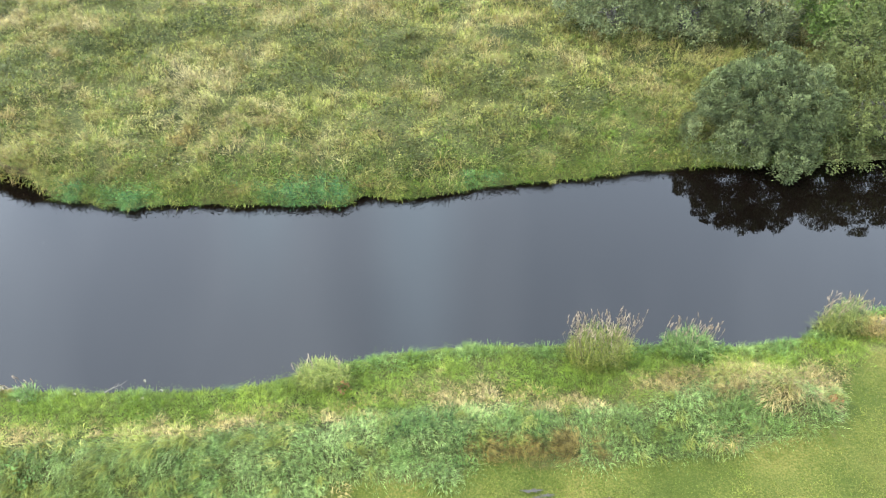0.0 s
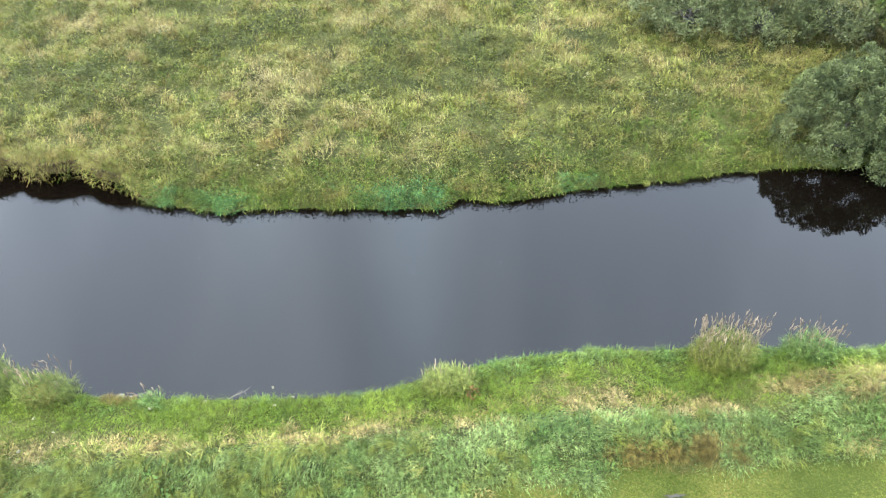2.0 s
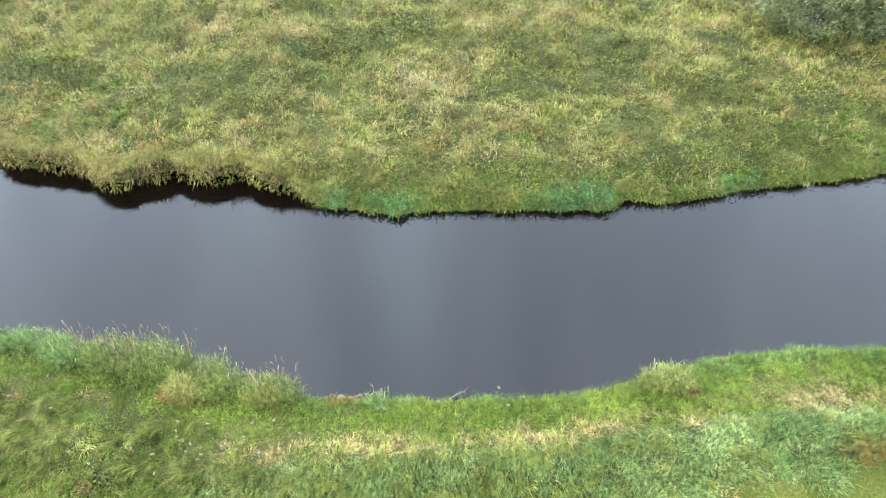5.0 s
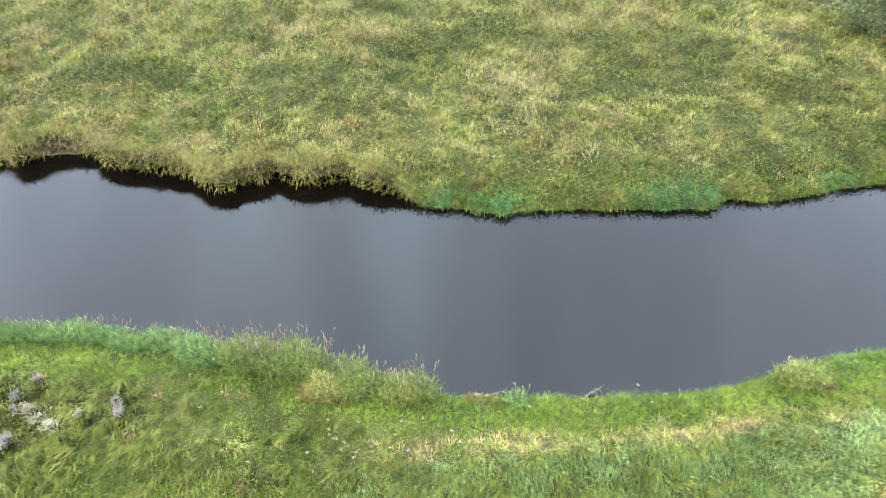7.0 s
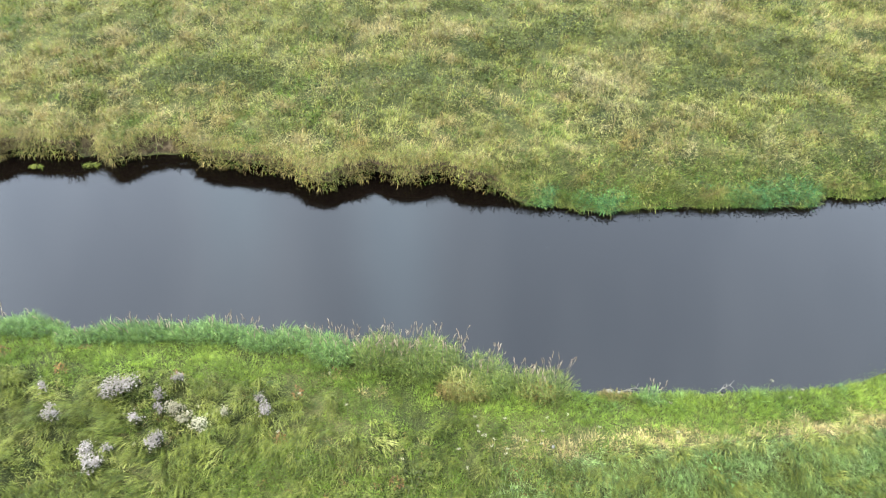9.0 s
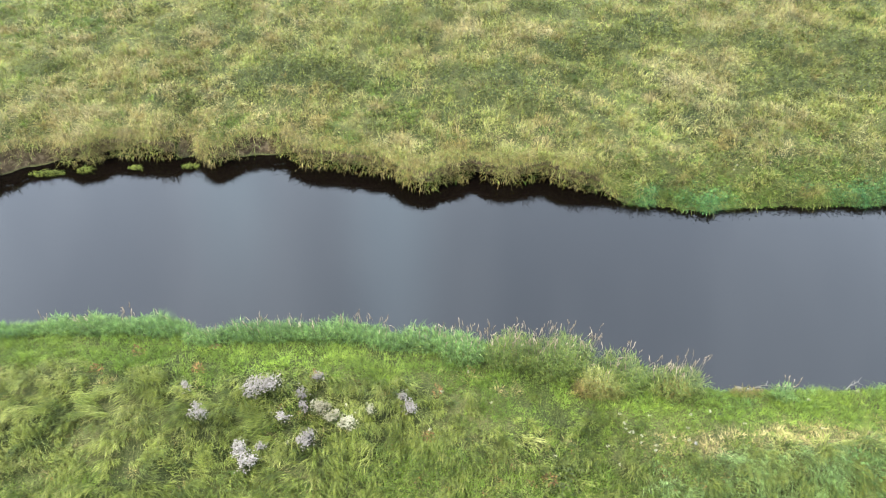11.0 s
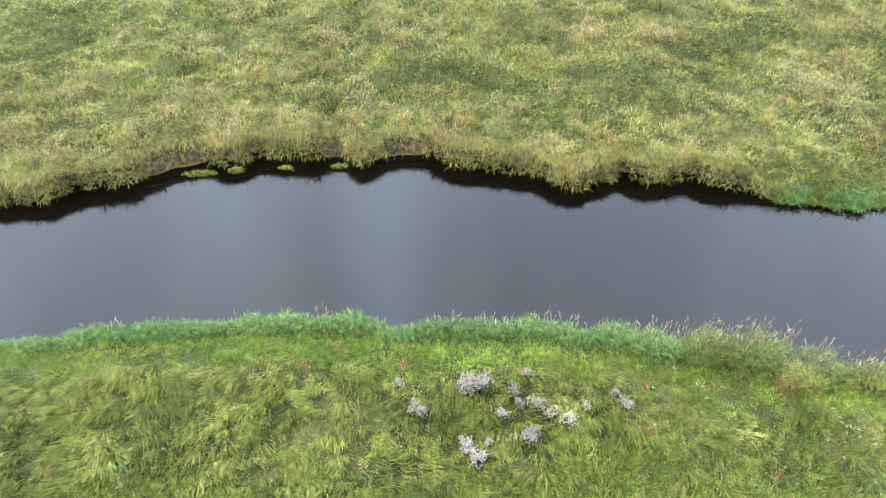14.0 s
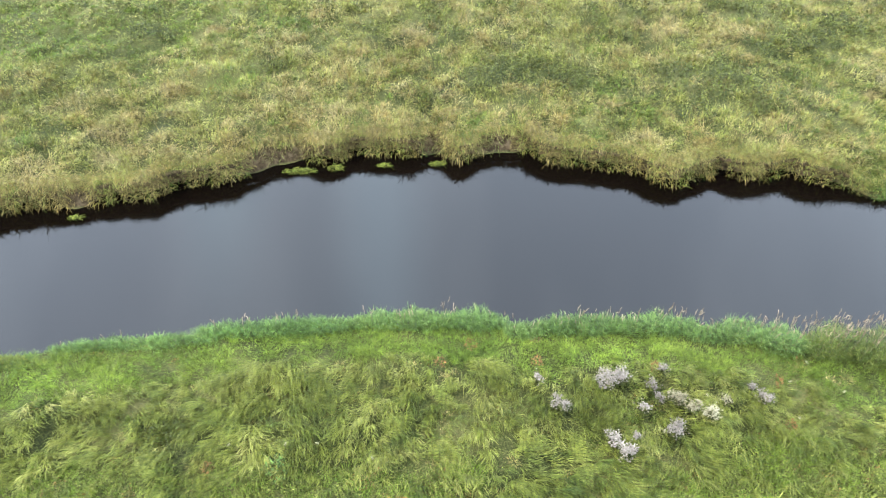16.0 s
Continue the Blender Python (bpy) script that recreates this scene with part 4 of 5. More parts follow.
    keep = (dn > 0.25) & (RNG.rand(len(x)) < odds) & ~((line(LAWN_EDGE, x) > y) & (x > -3.2))
    x, y = x[keep], y[keep]
    sort = RNG.choice(3, len(x), p=[0.62, 0.34, 0.04])
    for code, name, mat, mean, lab in ((0, "bank_herbs", M_HERB, 0.16, "low dull leafy weeds among the long bank grass"), (1, "bank_silverweed", M_LYING, 0.0, "yellow-green leafy weeds covering the bank"),
                                       (2, "withered_herbs", M_RUST, 0.3, "withered reddish leaves among the bank weeds")):
        s = sort == code
        n = s.sum()
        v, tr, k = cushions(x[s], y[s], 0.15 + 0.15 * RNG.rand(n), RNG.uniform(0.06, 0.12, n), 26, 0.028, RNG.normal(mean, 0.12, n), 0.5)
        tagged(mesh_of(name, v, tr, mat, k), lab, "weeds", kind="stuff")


build_near_bank()


def build_outer_sward():
    """Plainer grass beyond the bank strip and beyond the rough meadow, thinning out into the open plain."""
    for name, x0, x1, y0, y1, per, mat, tone, lab in (("outer_bank_grass", -29, -2, -4, 4.9, 42, M_LYING, 0.3, "plain olive grass of the field beside the bank"), ("outer_lawn_grass", -2.5, 10, -4, 4.9, 36, M_LAWN, 0.35, "short worn lawn grass beside the bank"),
                                                      ("outer_meadow_grass", -32, 13, 19.2, 25, 26, M_MEADOW, 0.3, "rough meadow grass reaching away from the river")):
        x, y = scatter(x0, x1, y0, y1, per)
        far = np.maximum(sstep(1.5, -4, y), sstep(22, 25, y))
        keep = (RNG.rand(len(x)) > 0.85 * far) & (near_edge(x) - y > 0.3) | (y > 19)
        x, y = x[keep], y[keep]
        bx, by, who, az, _ = tufts(x, y, np.full(len(x), 0.16), 5, fbm(x, y, 1.5, 131, 2) * 12, 0.9)
        m = len(who)
        t = np.clip(tone + 0.6 * (fbm(bx, by, 1.2, 133) - 0.5) + RNG.normal(0, 0.2, len(x))[who], 0, 1)
        v, tr, k = blades(on_ground(bx, by), RNG.uniform(0.06, 0.12, m) if mat == M_LAWN else RNG.uniform(0.12, 0.26, m), 0.022, az, RNG.uniform(0.3, 1.1, m), RNG.uniform(1.0, 2.0, m), t)
        tagged(mesh_of(name, v, tr, mat, k), lab, "grass", kind="stuff")


build_outer_sward()


# ---- bushes beyond the river ----
def limb(bm, a, b, ra, rb, sides=6):
    """A tapered round stick from a to b."""
    a, b = Vector(a), Vector(b)
    turn = (b - a).to_track_quat("Z", "Y").to_matrix()
    rings = []
    for c, r in ((a, ra), (b, rb)):
        rings.append([bm.verts.new(c + turn @ Vector((r * math.cos(2 * math.pi * k / sides), r * math.sin(2 * math.pi * k / sides), 0))) for k in range(sides)])
    for k in range(sides):
        bm.faces.new((rings[0][k], rings[0][(k + 1) % sides], rings[1][(k + 1) % sides], rings[1][k]))
    bm.faces.new(rings[1])


def crown_of(lobes, leaves, leaf, shade):
    """Leaves on small rounded sprays that crowd the skin of a cluster of lobes (x, y, z, rx, ry, rz)."""
    L = np.array(lobes, float)
    area = (L[:, 3] * L[:, 4] * L[:, 5]) ** (2 / 3)
    sprays = int(125 * area.sum())
    who = RNG.choice(len(L), sprays * 3, p=area / area.sum())
    u = RNG.normal(0, 1, (len(who), 3))
    u /= np.linalg.norm(u, axis=1, keepdims=True)
    deep = 1.06 - 0.5 * RNG.rand(len(who)) ** 1.5
    pos = L[who, :3] + u * L[who, 3:] * deep[:, None]
    inside = np.zeros(len(who), bool)
    for k in range(len(L)):
        q = (pos - L[k, :3]) / L[k, 3:]
        inside |= ((q**2).sum(1) < 0.5) & (who != k)
    ok = ~inside & (pos[:, 2] > 0.2)
    pos, u = pos[ok][:sprays], u[ok][:sprays]
    n = len(pos)
    size = RNG.uniform(0.11, 0.22, n)
    per = leaves // n
    one = np.repeat(np.arange(n), per)
    m = len(one)
    d = RNG.normal(0, 1, (m, 3)) + u[one] * 0.7 + np.array([0, 0, 0.5])
    d /= np.linalg.norm(d, axis=1, keepdims=True)
    foot = pos[one] + d * (size[one] * RNG.uniform(0.5, 1.0, m))[:, None] * np.array([1, 1, 1.25])
    foot[:, 2] = np.maximum(foot[:, 2], 0.06)
    lw = d * 0.8 + np.array([0, 0, 0.5]) + RNG.normal(0, 0.35, (m, 3))
    tint = np.clip(shade + RNG.normal(0, 0.19, n)[one] + RNG.normal(0, 0.08, m), 0, 1)
    ln = leaf * RNG.uniform(0.7, 1.3, m)
    return leaflets(foot, lw, ln, ln * 0.45, tint, 0.15)


def bush(name, lobes, shoots, leaf, shade, mat, label, category, group=""):
    cx, cy = np.mean([l[0] for l in lobes]), np.mean([l[1] for l in lobes])
    base = (float(cx), float(cy), float(height(cx, cy)) - 0.05)
    ob = empty(name, base)
    bm = bmesh.new()
    rng = random.Random(int(cx * 100))
    for l in lobes:
        for _ in range(3):
            top = Vector((l[0] + rng.uniform(-0.4, 0.4) * l[3], l[1] + rng.uniform(-0.2, 0.4) * l[4], l[2] + rng.uniform(-0.3, 0.1) * l[5])) - Vector(base)
            top *= 0.42
            foot = Vector((rng.uniform(-0.25, 0.25), rng.uniform(-0.25, 0.25), -0.1))
            knee = foot.lerp(top, 0.5) + Vector((rng.uniform(-0.15, 0.15), rng.uniform(-0.15, 0.15), 0.25))
            limb(bm, foot, knee, 0.06, 0.04)
            limb(bm, knee, top, 0.04, 0.012)
    part("trunk", bm, M_WOOD, ob, "several grey stems from one root")
    v, tr, k = crown_of(lobes, shoots, leaf, shade)
    tagged(mesh_of("crown", v - np.array(base), tr, mat, k, ob), kind="stuff")
    tagged(ob, label, category, group)
    return ob


bush("willow_bush", [(6.85, 13.45, 1.1, 0.95, 0.95, 0.9), (5.95, 13.3, 0.55, 0.6, 0.7, 0.5), (6.45, 12.85, 0.5, 0.6, 0.5, 0.45), (7.3, 12.65, 0.55, 0.7, 0.5, 0.5), (7.7, 13.3, 1.1, 0.8, 0.85, 0.9),
                     (6.55, 14.1, 0.95, 0.75, 0.6, 0.7), (7.4, 14.2, 1.1, 0.8, 0.7, 0.8)],
     84000, 0.05, 0.3, M_WILLOW, "grey-green willow bush hanging over the river edge", "bush", "willow bushes")
bush("willow_bush", [(9.3, 13.9, 1.3, 0.85, 1.0, 1.05), (8.6, 13.15, 0.7, 0.7, 0.6, 0.7), (10.1, 13.6, 1.3, 0.85, 0.85, 1.1), (9.4, 14.8, 1.8, 0.9, 0.8, 1.2), (8.5, 14.5, 1.1, 0.65, 0.65, 0.8), (11.5, 14.2, 1.3, 1.1, 1.1, 1.25),
                     (10.4, 14.9, 1.9, 0.9, 0.8, 1.2), (8.4, 12.75, 0.4, 0.6, 0.45, 0.4), (9.4, 12.85, 0.42, 0.65, 0.5, 0.42), (10.5, 12.9, 0.42, 0.7, 0.5, 0.42), (11.8, 13.1, 0.5, 0.8, 0.6, 0.5), (9.75, 13.2, 0.75, 0.75, 0.55, 0.6), (8.9, 13.5, 0.8, 0.6, 0.6, 0.6)],
     88000, 0.052, 0.38, M_OLIVE, "taller olive-green willow bush beside the river", "bush", "willow bushes")
for lobes in ([(5.2, 17.7, 1.2, 0.7, 0.7, 1.0), (4.3, 17.9, 1.4, 1.0, 0.9, 1.1), (3.6, 18.4, 1.6, 0.9, 0.9, 1.2), (5.0, 18.4, 1.9, 1.0, 0.9, 1.1)],
              [(7.1, 17.6, 1.2, 0.7, 0.7, 1.0), (6.2, 17.7, 1.4, 1.0, 0.9, 1.2), (6.9, 18.1, 1.8, 1.0, 0.9, 1.2), (5.6, 18.8, 2.0, 1.0, 0.9, 1.2)],
              [(7.9, 17.6, 1.4, 1.0, 0.9, 1.2), (8.7, 17.9, 1.8, 1.0, 0.9, 1.3), (7.7, 18.8, 2.1, 1.0, 0.9, 1.3)]):
    bush("willow_bush", lobes, 28000, 0.07, 0.6, M_WILLOW, "dark grey-green willow bush at the meadow edge", "bush", "willow bushes")
bush("alder_tree", [(10.5, 16.7, 2.1, 1.1, 1.0, 1.1), (9.6, 17.1, 1.9, 0.9, 0.9, 1.0), (11.7, 17.0, 2.3, 1.1, 1.0, 1.2), (10.4, 17.4, 3.0, 1.1, 1.0, 1.0)], 26000, 0.10, 0.7, M_ALDER,
     "fresh green young alder behind the willows", "tree")


# ---- reeds, sedges and flowers on the near bank ----
def stalks(p, tall, az, lean, thick, tint):
    """Thin upright stems, three-sided."""
    n = len(p)
    top = p + np.stack([np.cos(az) * np.sin(lean), np.sin(az) * np.sin(lean), np.cos(lean)], 1) * np.asarray(tall)[:, None]
    ring = np.array([[math.cos(a), math.sin(a), 0] for a in (0, 2.1, 4.2)]) * thick
    v = np.concatenate([p[:, None] + ring, top[:, None] + ring * 0.5], 1).reshape(-1, 3)
    t = np.array([[0, 1, 4], [0, 4, 3], [1, 2, 5], [1, 5, 4], [2, 0, 3], [2, 3, 5]])
    return (v, (np.arange(n)[:, None, None] * 6 + t).reshape(-1, 3), np.repeat(np.broadcast_to(tint, (n,)), 6)), top


def spindles(p, way, long, wide, tint):
    """Plump tapered heads: four-sided spindles from p along way."""
    n = len(p)
    way = way / np.linalg.norm(way, axis=1, keepdims=True)
    a = np.cross(way, [0.3, 0.5, 0.1])
    a /= np.linalg.norm(a, axis=1, keepdims=True)
    b = np.cross(way, a)
    mid = p + way * (np.asarray(long) * 0.4)[:, None]
    w = np.asarray(wide)[:, None]
    v = np.stack([p, mid + a * w, mid + b * w, mid - a * w, mid - b * w, p + way * np.asarray(long)[:, None]], 1).reshape(-1, 3)
    t = np.array([[0, 2, 1], [0, 3, 2], [0, 4, 3], [0, 1, 4], [5, 1, 2], [5, 2, 3], [5, 3, 4], [5, 4, 1]])
    return v, (np.arange(n)[:, None, None] * 6 + t).reshape(-1, 3), np.repeat(np.broadcast_to(tint, (n,)), 6)


def head_mesh(k):
    """A loose feathery panicle: short spikelets set round one axis."""
    n = 9
    t = np.linspace(0, 1, n)
    a = t * 9 + k
    p = np.stack([0.006 * np.cos(a), 0.006 * np.sin(a), 0.12 * t - 0.015], 1)
    v, tr, tint = spindles(p, np.stack([np.cos(a) * 0.25, np.sin(a) * 0.25, np.ones(n)], 1), 0.05 - 0.018 * t, np.full(n, 0.010), np.clip(0.2 + 0.13 * k + 0.2 * t, 0, 1))
    ob = mesh_of("seed_head", v, tr, M_SEED, tint)
    me = ob.data
    bpy.data.objects.remove(ob)
    return me


def stem_mesh():
    lot, _ = stalks(np.zeros((1, 3)), np.ones(1), np.zeros(1), np.zeros(1), 0.0025, 0.35)
    ob = mesh_of("stem", lot[0], lot[1], M_SEED, lot[2])
    me = ob.data
    bpy.data.objects.remove(ob)
    return me


HEAD_MESHES, STEM_MESH = [head_mesh(k) for k in range(5)], stem_mesh()


def reed_clump(cx, cy, rx, ry, tall, heads, mat, tone, label):
    base = np.array([cx, cy, float(height(cx, cy))])
    ob = empty("reed_clump", base)
    n = int(3900 * rx * ry / 0.25)
    r, a = np.sqrt(RNG.rand(n)), RNG.uniform(0, 2 * np.pi, n)
    x, y = cx + rx * r * np.cos(a), cy + ry * r * np.sin(a)
    ok = near_edge(x) - y > -0.12
    x, y, r, a = x[ok], y[ok], r[ok], a[ok]
    n = len(x)
    p = on_ground(x, y)
    p[:, 2] = np.maximum(p[:, 2], -0.05)
    # short broad leaves stand off the stems at every height
    up = RNG.uniform(0.05, 0.8, n) * (1 - 0.6 * r * r) * tall
    swell = 0.6 + 0.8 * fbm(x, y, 0.35, 141, 2)
    p[:, 2] += up * swell * RNG.choice([0, 1], n, p=[0.3, 0.7])
    az = RNG.uniform(0, 2 * np.pi, n) * 0.6 + a * 0.4
    v, tr, k = blades(p, np.minimum(tall, 0.5) * swell * RNG.uniform(0.25, 0.55, n), 0.0085, az, RNG.uniform(0.1, 0.8, n), RNG.uniform(0.8, 2.0, n), np.clip(tone + RNG.normal(0, 0.08) + RNG.normal(0, 0.22, n), 0, 1))
    tagged(mesh_of("foliage", v - base, tr, mat, k, ob), kind="stuff")
    for _ in range(int(heads * 1.3)):
        r, a = math.sqrt(RNG.rand()), RNG.uniform(0, 2 * math.pi)
        x, y = cx + rx * 0.9 * r * math.cos(a), cy + ry * (0.1 + 0.85 * r * math.sin(a))
        z = max(float(height(x, y)), 0.0)
        stem = new("stem", STEM_MESH)
        stem.parent = ob
        at = Matrix.Translation(Vector((x, y, z)) - Vector(base)) @ Euler((RNG.normal(0, 0.1), RNG.normal(0, 0.1) + 0.16 * r * math.cos(a), RNG.uniform(0, 0.8))).to_matrix().to_4x4() @ Matrix.Diagonal((1, 1, tall * RNG.uniform(0.74, 1.0), 1))
        stem.matrix_local = at
        tip = at @ Vector((0, 0, 1))
        head = new("seed_head", HEAD_MESHES[RNG.randint(0, 5)])
        head.parent = ob
        head.matrix_local = Matrix.Translation(tip) @ Euler((RNG.normal(0, 0.22), RNG.normal(0.1, 0.22), RNG.uniform(0, 6))).to_matrix().to_4x4() @ Matrix.Diagonal((0.6, 0.6, RNG.uniform(0.8, 1.3), 1))
    return tagged(ob, label, "reeds", "reed clumps")


GREENISH, BLUISH, YELLOWISH = "tall green reed grass clump with pale seed heads by the water", "bluish green reed clump at the water's edge", "yellow-green reed clump with bleached leaves on the bank"
for cx, cy, rx, ry, tall, heads, mat, tone, lab in (
        (2.6, 7.5, 0.52, 0.38, 0.95, 110, M_LYING, 0.55, YELLOWISH), (4.2, 7.72, 0.42, 0.28, 0.6, 44, M_TEAL, 0.5, BLUISH), (7.45, 8.05, 0.35, 0.2, 0.4, 10, M_BROWN, 0.9, YELLOWISH), (6.95, 8.2, 0.42, 0.3, 0.65, 34, M_REED, 0.55, GREENISH),
        (-1.95, 7.02, 0.42, 0.24, 0.5, 8, M_REED, 0.55, YELLOWISH), (-8.45, 6.95, 0.5, 0.3, 0.7, 34, M_REED, 0.42, GREENISH), (-9.35, 7.1, 0.45, 0.38, 0.75, 14, M_REED, 0.4, GREENISH),
        (-9.7, 6.9, 0.35, 0.25, 0.7, 4, M_LYING, 0.8, YELLOWISH), (-10.3, 7.42, 0.6, 0.36, 0.85, 46, M_REED, 0.4, GREENISH), (-11.1, 7.6, 0.5, 0.33, 0.8, 40, M_REED, 0.36, GREENISH),
        (-11.9, 7.75, 0.45, 0.3, 0.65, 24, M_TEAL, 0.40, BLUISH), (-12.8, 7.98, 0.75, 0.2, 0.44, 14, M_TEAL, 0.40, BLUISH), (-14.0, 8.2, 0.85, 0.2, 0.44, 22, M_TEAL, 0.40, BLUISH),
        (-15.35, 8.25, 0.85, 0.2, 0.42, 18, M_TEAL, 0.40, BLUISH), (-16.4, 8.16, 0.4, 0.14, 0.34, 4, M_TEAL, 0.36, BLUISH), (-17.25, 8.42, 0.6, 0.2, 0.42, 6, M_TEAL, 0.36, BLUISH), (-18.6, 8.5, 1.0, 0.2, 0.40, 12, M_TEAL, 0.40, BLUISH),
        (-20.8, 8.42, 1.4, 0.18, 0.33, 8, M_TEAL, 0.32, BLUISH), (-23.3, 8.2, 1.5, 0.13, 0.24, 5, M_TEAL, 0.45, BLUISH), (-25.6, 7.85, 1.0, 0.14, 0.22, 4, M_LYING, 0.5, YELLOWISH), (-6.7, 6.72, 0.16, 0.14, 0.45, 6, M_TEAL, 0.40, BLUISH),
        (-9.75, 6.82, 0.42, 0.15, 0.42, 0, M_BROWN, 0.7, YELLOWISH), (-8.5, 6.83, 0.3, 0.12, 0.4, 0, M_BROWN, 0.7, YELLOWISH), (-7.25, 6.8, 0.3, 0.1, 0.25, 0, M_BROWN, 0.3, "brown dead reed stubble at the waterline")):
    reed_clump(cx, cy, rx, ry, tall, heads, mat, tone, lab)


def sedge_clump(cx, cy, spread, tall, count, mat, tone, label):
    """Broad arching blades from one crown."""
    base = np.array([cx, cy, float(height(cx, cy))])
    a = RNG.uniform(0, 2 * np.pi, count)
    q = np.sqrt(RNG.rand(count)) * spread * 0.3
    p = base + np.stack([np.cos(a) * q, np.sin(a) * q, 0 * a], 1)
    v, tr, k = blades(p, tall * RNG.uniform(0.6, 1.2, count), 0.011, a + RNG.normal(-0.3, 0.8, count), RNG.uniform(0.1, 0.7, count), RNG.uniform(1.3, 2.5, count), np.clip(tone + RNG.normal(0, 0.15, count), 0, 1))
    ob = mesh_of("sedge_clump", v, tr, mat, k, None, "", base)
    return tagged(ob, label, "sedge", "sedge clumps")


for cx, cy in ((5.0, 6.9), (5.35, 6.78), (4.6, 6.95), (-5.9, 5.65), (-5.35, 5.7), (-4.6, 5.72), (-3.9, 5.78), (-6.7, 5.55), (-7.2, 5.6)):
    sedge_clump(cx + RNG.uniform(-0.1, 0.1), cy, 0.45, 0.42, RNG.randint(50, 70), M_LYING, 0.6, "pale yellow-green sedge with broad arching blades")
for cx, cy in ((-4.4, 11.74), (-4.25, 11.78), (-1.6, 12.0), (-1.75, 12.02)):
    sedge_clump(cx, cy, 0.4, 0.3, 60, M_BROWN, 0.15, "clump of brown dead stems at the far waterline")
for cx, cy, tall in ((4.25, 5.95, 0.35), (-1.6, 4.95, 0.3), (5.9, 6.85, 0.35)):
    sedge_clump(cx, cy, 0.9, tall * 0.6, 150, M_STRAW, 0.5, "tuft of bleached dead grass on the ridge")


def flower_clump(cx, cy, r, tall, mat, tone, label):
    """A bushy herb topped by small daisy-like heads."""
    base = np.array([cx, cy, float(height(cx, cy))])
    ob = empty("flower_clump", base)
    n = max(14, int(330 * r * r / 0.07))
    q, a = np.sqrt(RNG.rand(n)), RNG.uniform(0, 2 * np.pi, n)
    lob = 0.75 + 0.5 * vnoise(np.cos(a) * 2 + cx * 3, np.sin(a) * 2 + cy * 3, 0.9, 97)
    p = base + np.stack([0.45 * r * q * np.cos(a), 0.45 * r * q * np.sin(a), 0 * a], 1)
    group = RNG.randint(0, max(3, int(r * 40)), n)
    a = a[group] + RNG.normal(0, 0.22, n)
    q = np.clip(q[group] + RNG.normal(0, 0.12, n), 0, 1.2)
    lean = np.arctan2(0.75 * r * q * lob[group], tall)
    lot, top = stalks(p, tall * (0.8 + 0.35 * RNG.rand(n)[group] + RNG.normal(0, 0.05, n)) * (1 - 0.2 * q * q), a, lean, 0.004, 0.4)
    tagged(mesh_of("stalk", lot[0] - base, lot[1], M_HERB, lot[2], ob), kind="stuff")
    m = n * 4
    who = RNG.randint(0, n, m)
    f = p[who] + (top[who] - p[who]) * RNG.uniform(0.3, 0.92, m)[:, None]
    v, tr, k = leaflets(f, RNG.normal(0, 1, (m, 3)) + [0, 0, 0.2], RNG.uniform(0.05, 0.09, m), 0.018, np.clip(RNG.normal(0.35, 0.2, m), 0, 1))
    tagged(mesh_of("foliage", v - base, tr, M_HERB, k, ob), kind="stuff")
    # each head: a shallow star of six petals
    h = n * 3
    c = np.concatenate([top, top + RNG.normal(0, 0.02, (n, 3)), top + RNG.normal(0, 0.03, (n, 3))])
    rad = RNG.uniform(0.008, 0.013, h)
    turn = RNG.uniform(0, 1, h)
    tilt = RNG.normal(0, 0.3, (h, 2))
    rim = []
    for s in range(6):
        th = turn + s * np.pi / 3
        dx, dy = np.cos(th) * rad, np.sin(th) * rad
        rim.append(c + np.stack([dx, dy, tilt[:, 0] * dx + tilt[:, 1] * dy + 0.006], 1))
    v = np.stack([c, *rim], 1).reshape(-1, 3)
    t = np.array([[0, s + 1, (s + 1) % 6 + 1] for s in range(6)])
    tr = (np.arange(h)[:, None, None] * 7 + t).reshape(-1, 3)
    tagged(mesh_of("blossom", v - base, tr, mat, np.repeat(np.clip(RNG.normal(tone * 0.8, 0.16, h), 0, 1), 7), ob, "many small pale flower heads"), kind="stuff")
    return tagged(ob, label, "flowers", "flower clumps")


LILAC, CREAM = "bushy clump of pale lilac asters in long grass", "clump of cream-white flowers going to seed"
for cx, cy, r, mat, tone, lab in ((-15.32, 6.86, 0.27, M_PETAL, 0.6, LILAC), (-15.02, 6.93, 0.2, M_PETAL, 0.55, LILAC), (-16.4, 6.9, 0.1, M_PETAL, 0.4, LILAC), (-16.2, 6.47, 0.15, M_PETAL, 0.6, LILAC),
                                  (-16.08, 6.36, 0.14, M_PETAL, 0.7, LILAC), (-15.42, 5.8, 0.2, M_PETAL, 0.7, LILAC), (-15.25, 5.56, 0.2, M_PETAL, 0.7, LILAC), (-15.05, 5.78, 0.09, M_PETAL, 0.3, LILAC),
                                  (-14.42, 5.9, 0.21, M_PETAL, 0.6, LILAC), (-14.82, 6.28, 0.13, M_PETAL, 0.5, LILAC), (-14.22, 6.48, 0.2, M_CREAM, 0.25, CREAM), (-14.03, 6.25, 0.17, M_CREAM, 0.3, CREAM),
                                  (-13.75, 6.12, 0.2, M_CREAM, 0.8, CREAM), (-14.57, 6.72, 0.14, M_PETAL, 0.2, LILAC), (-14.5, 6.5, 0.1, M_PETAL, 0.2, LILAC), (-13.44, 6.4, 0.1, M_CREAM, 0.6, CREAM),
                                  (-12.84, 6.4, 0.16, M_PETAL, 0.4, LILAC), (-12.98, 6.6, 0.1, M_PETAL, 0.4, LILAC), (-14.34, 7.02, 0.12, M_PETAL, 0.1, LILAC)):
    flower_clump(cx, cy, r * 0.82, 0.36, mat, tone * 0.8, lab)


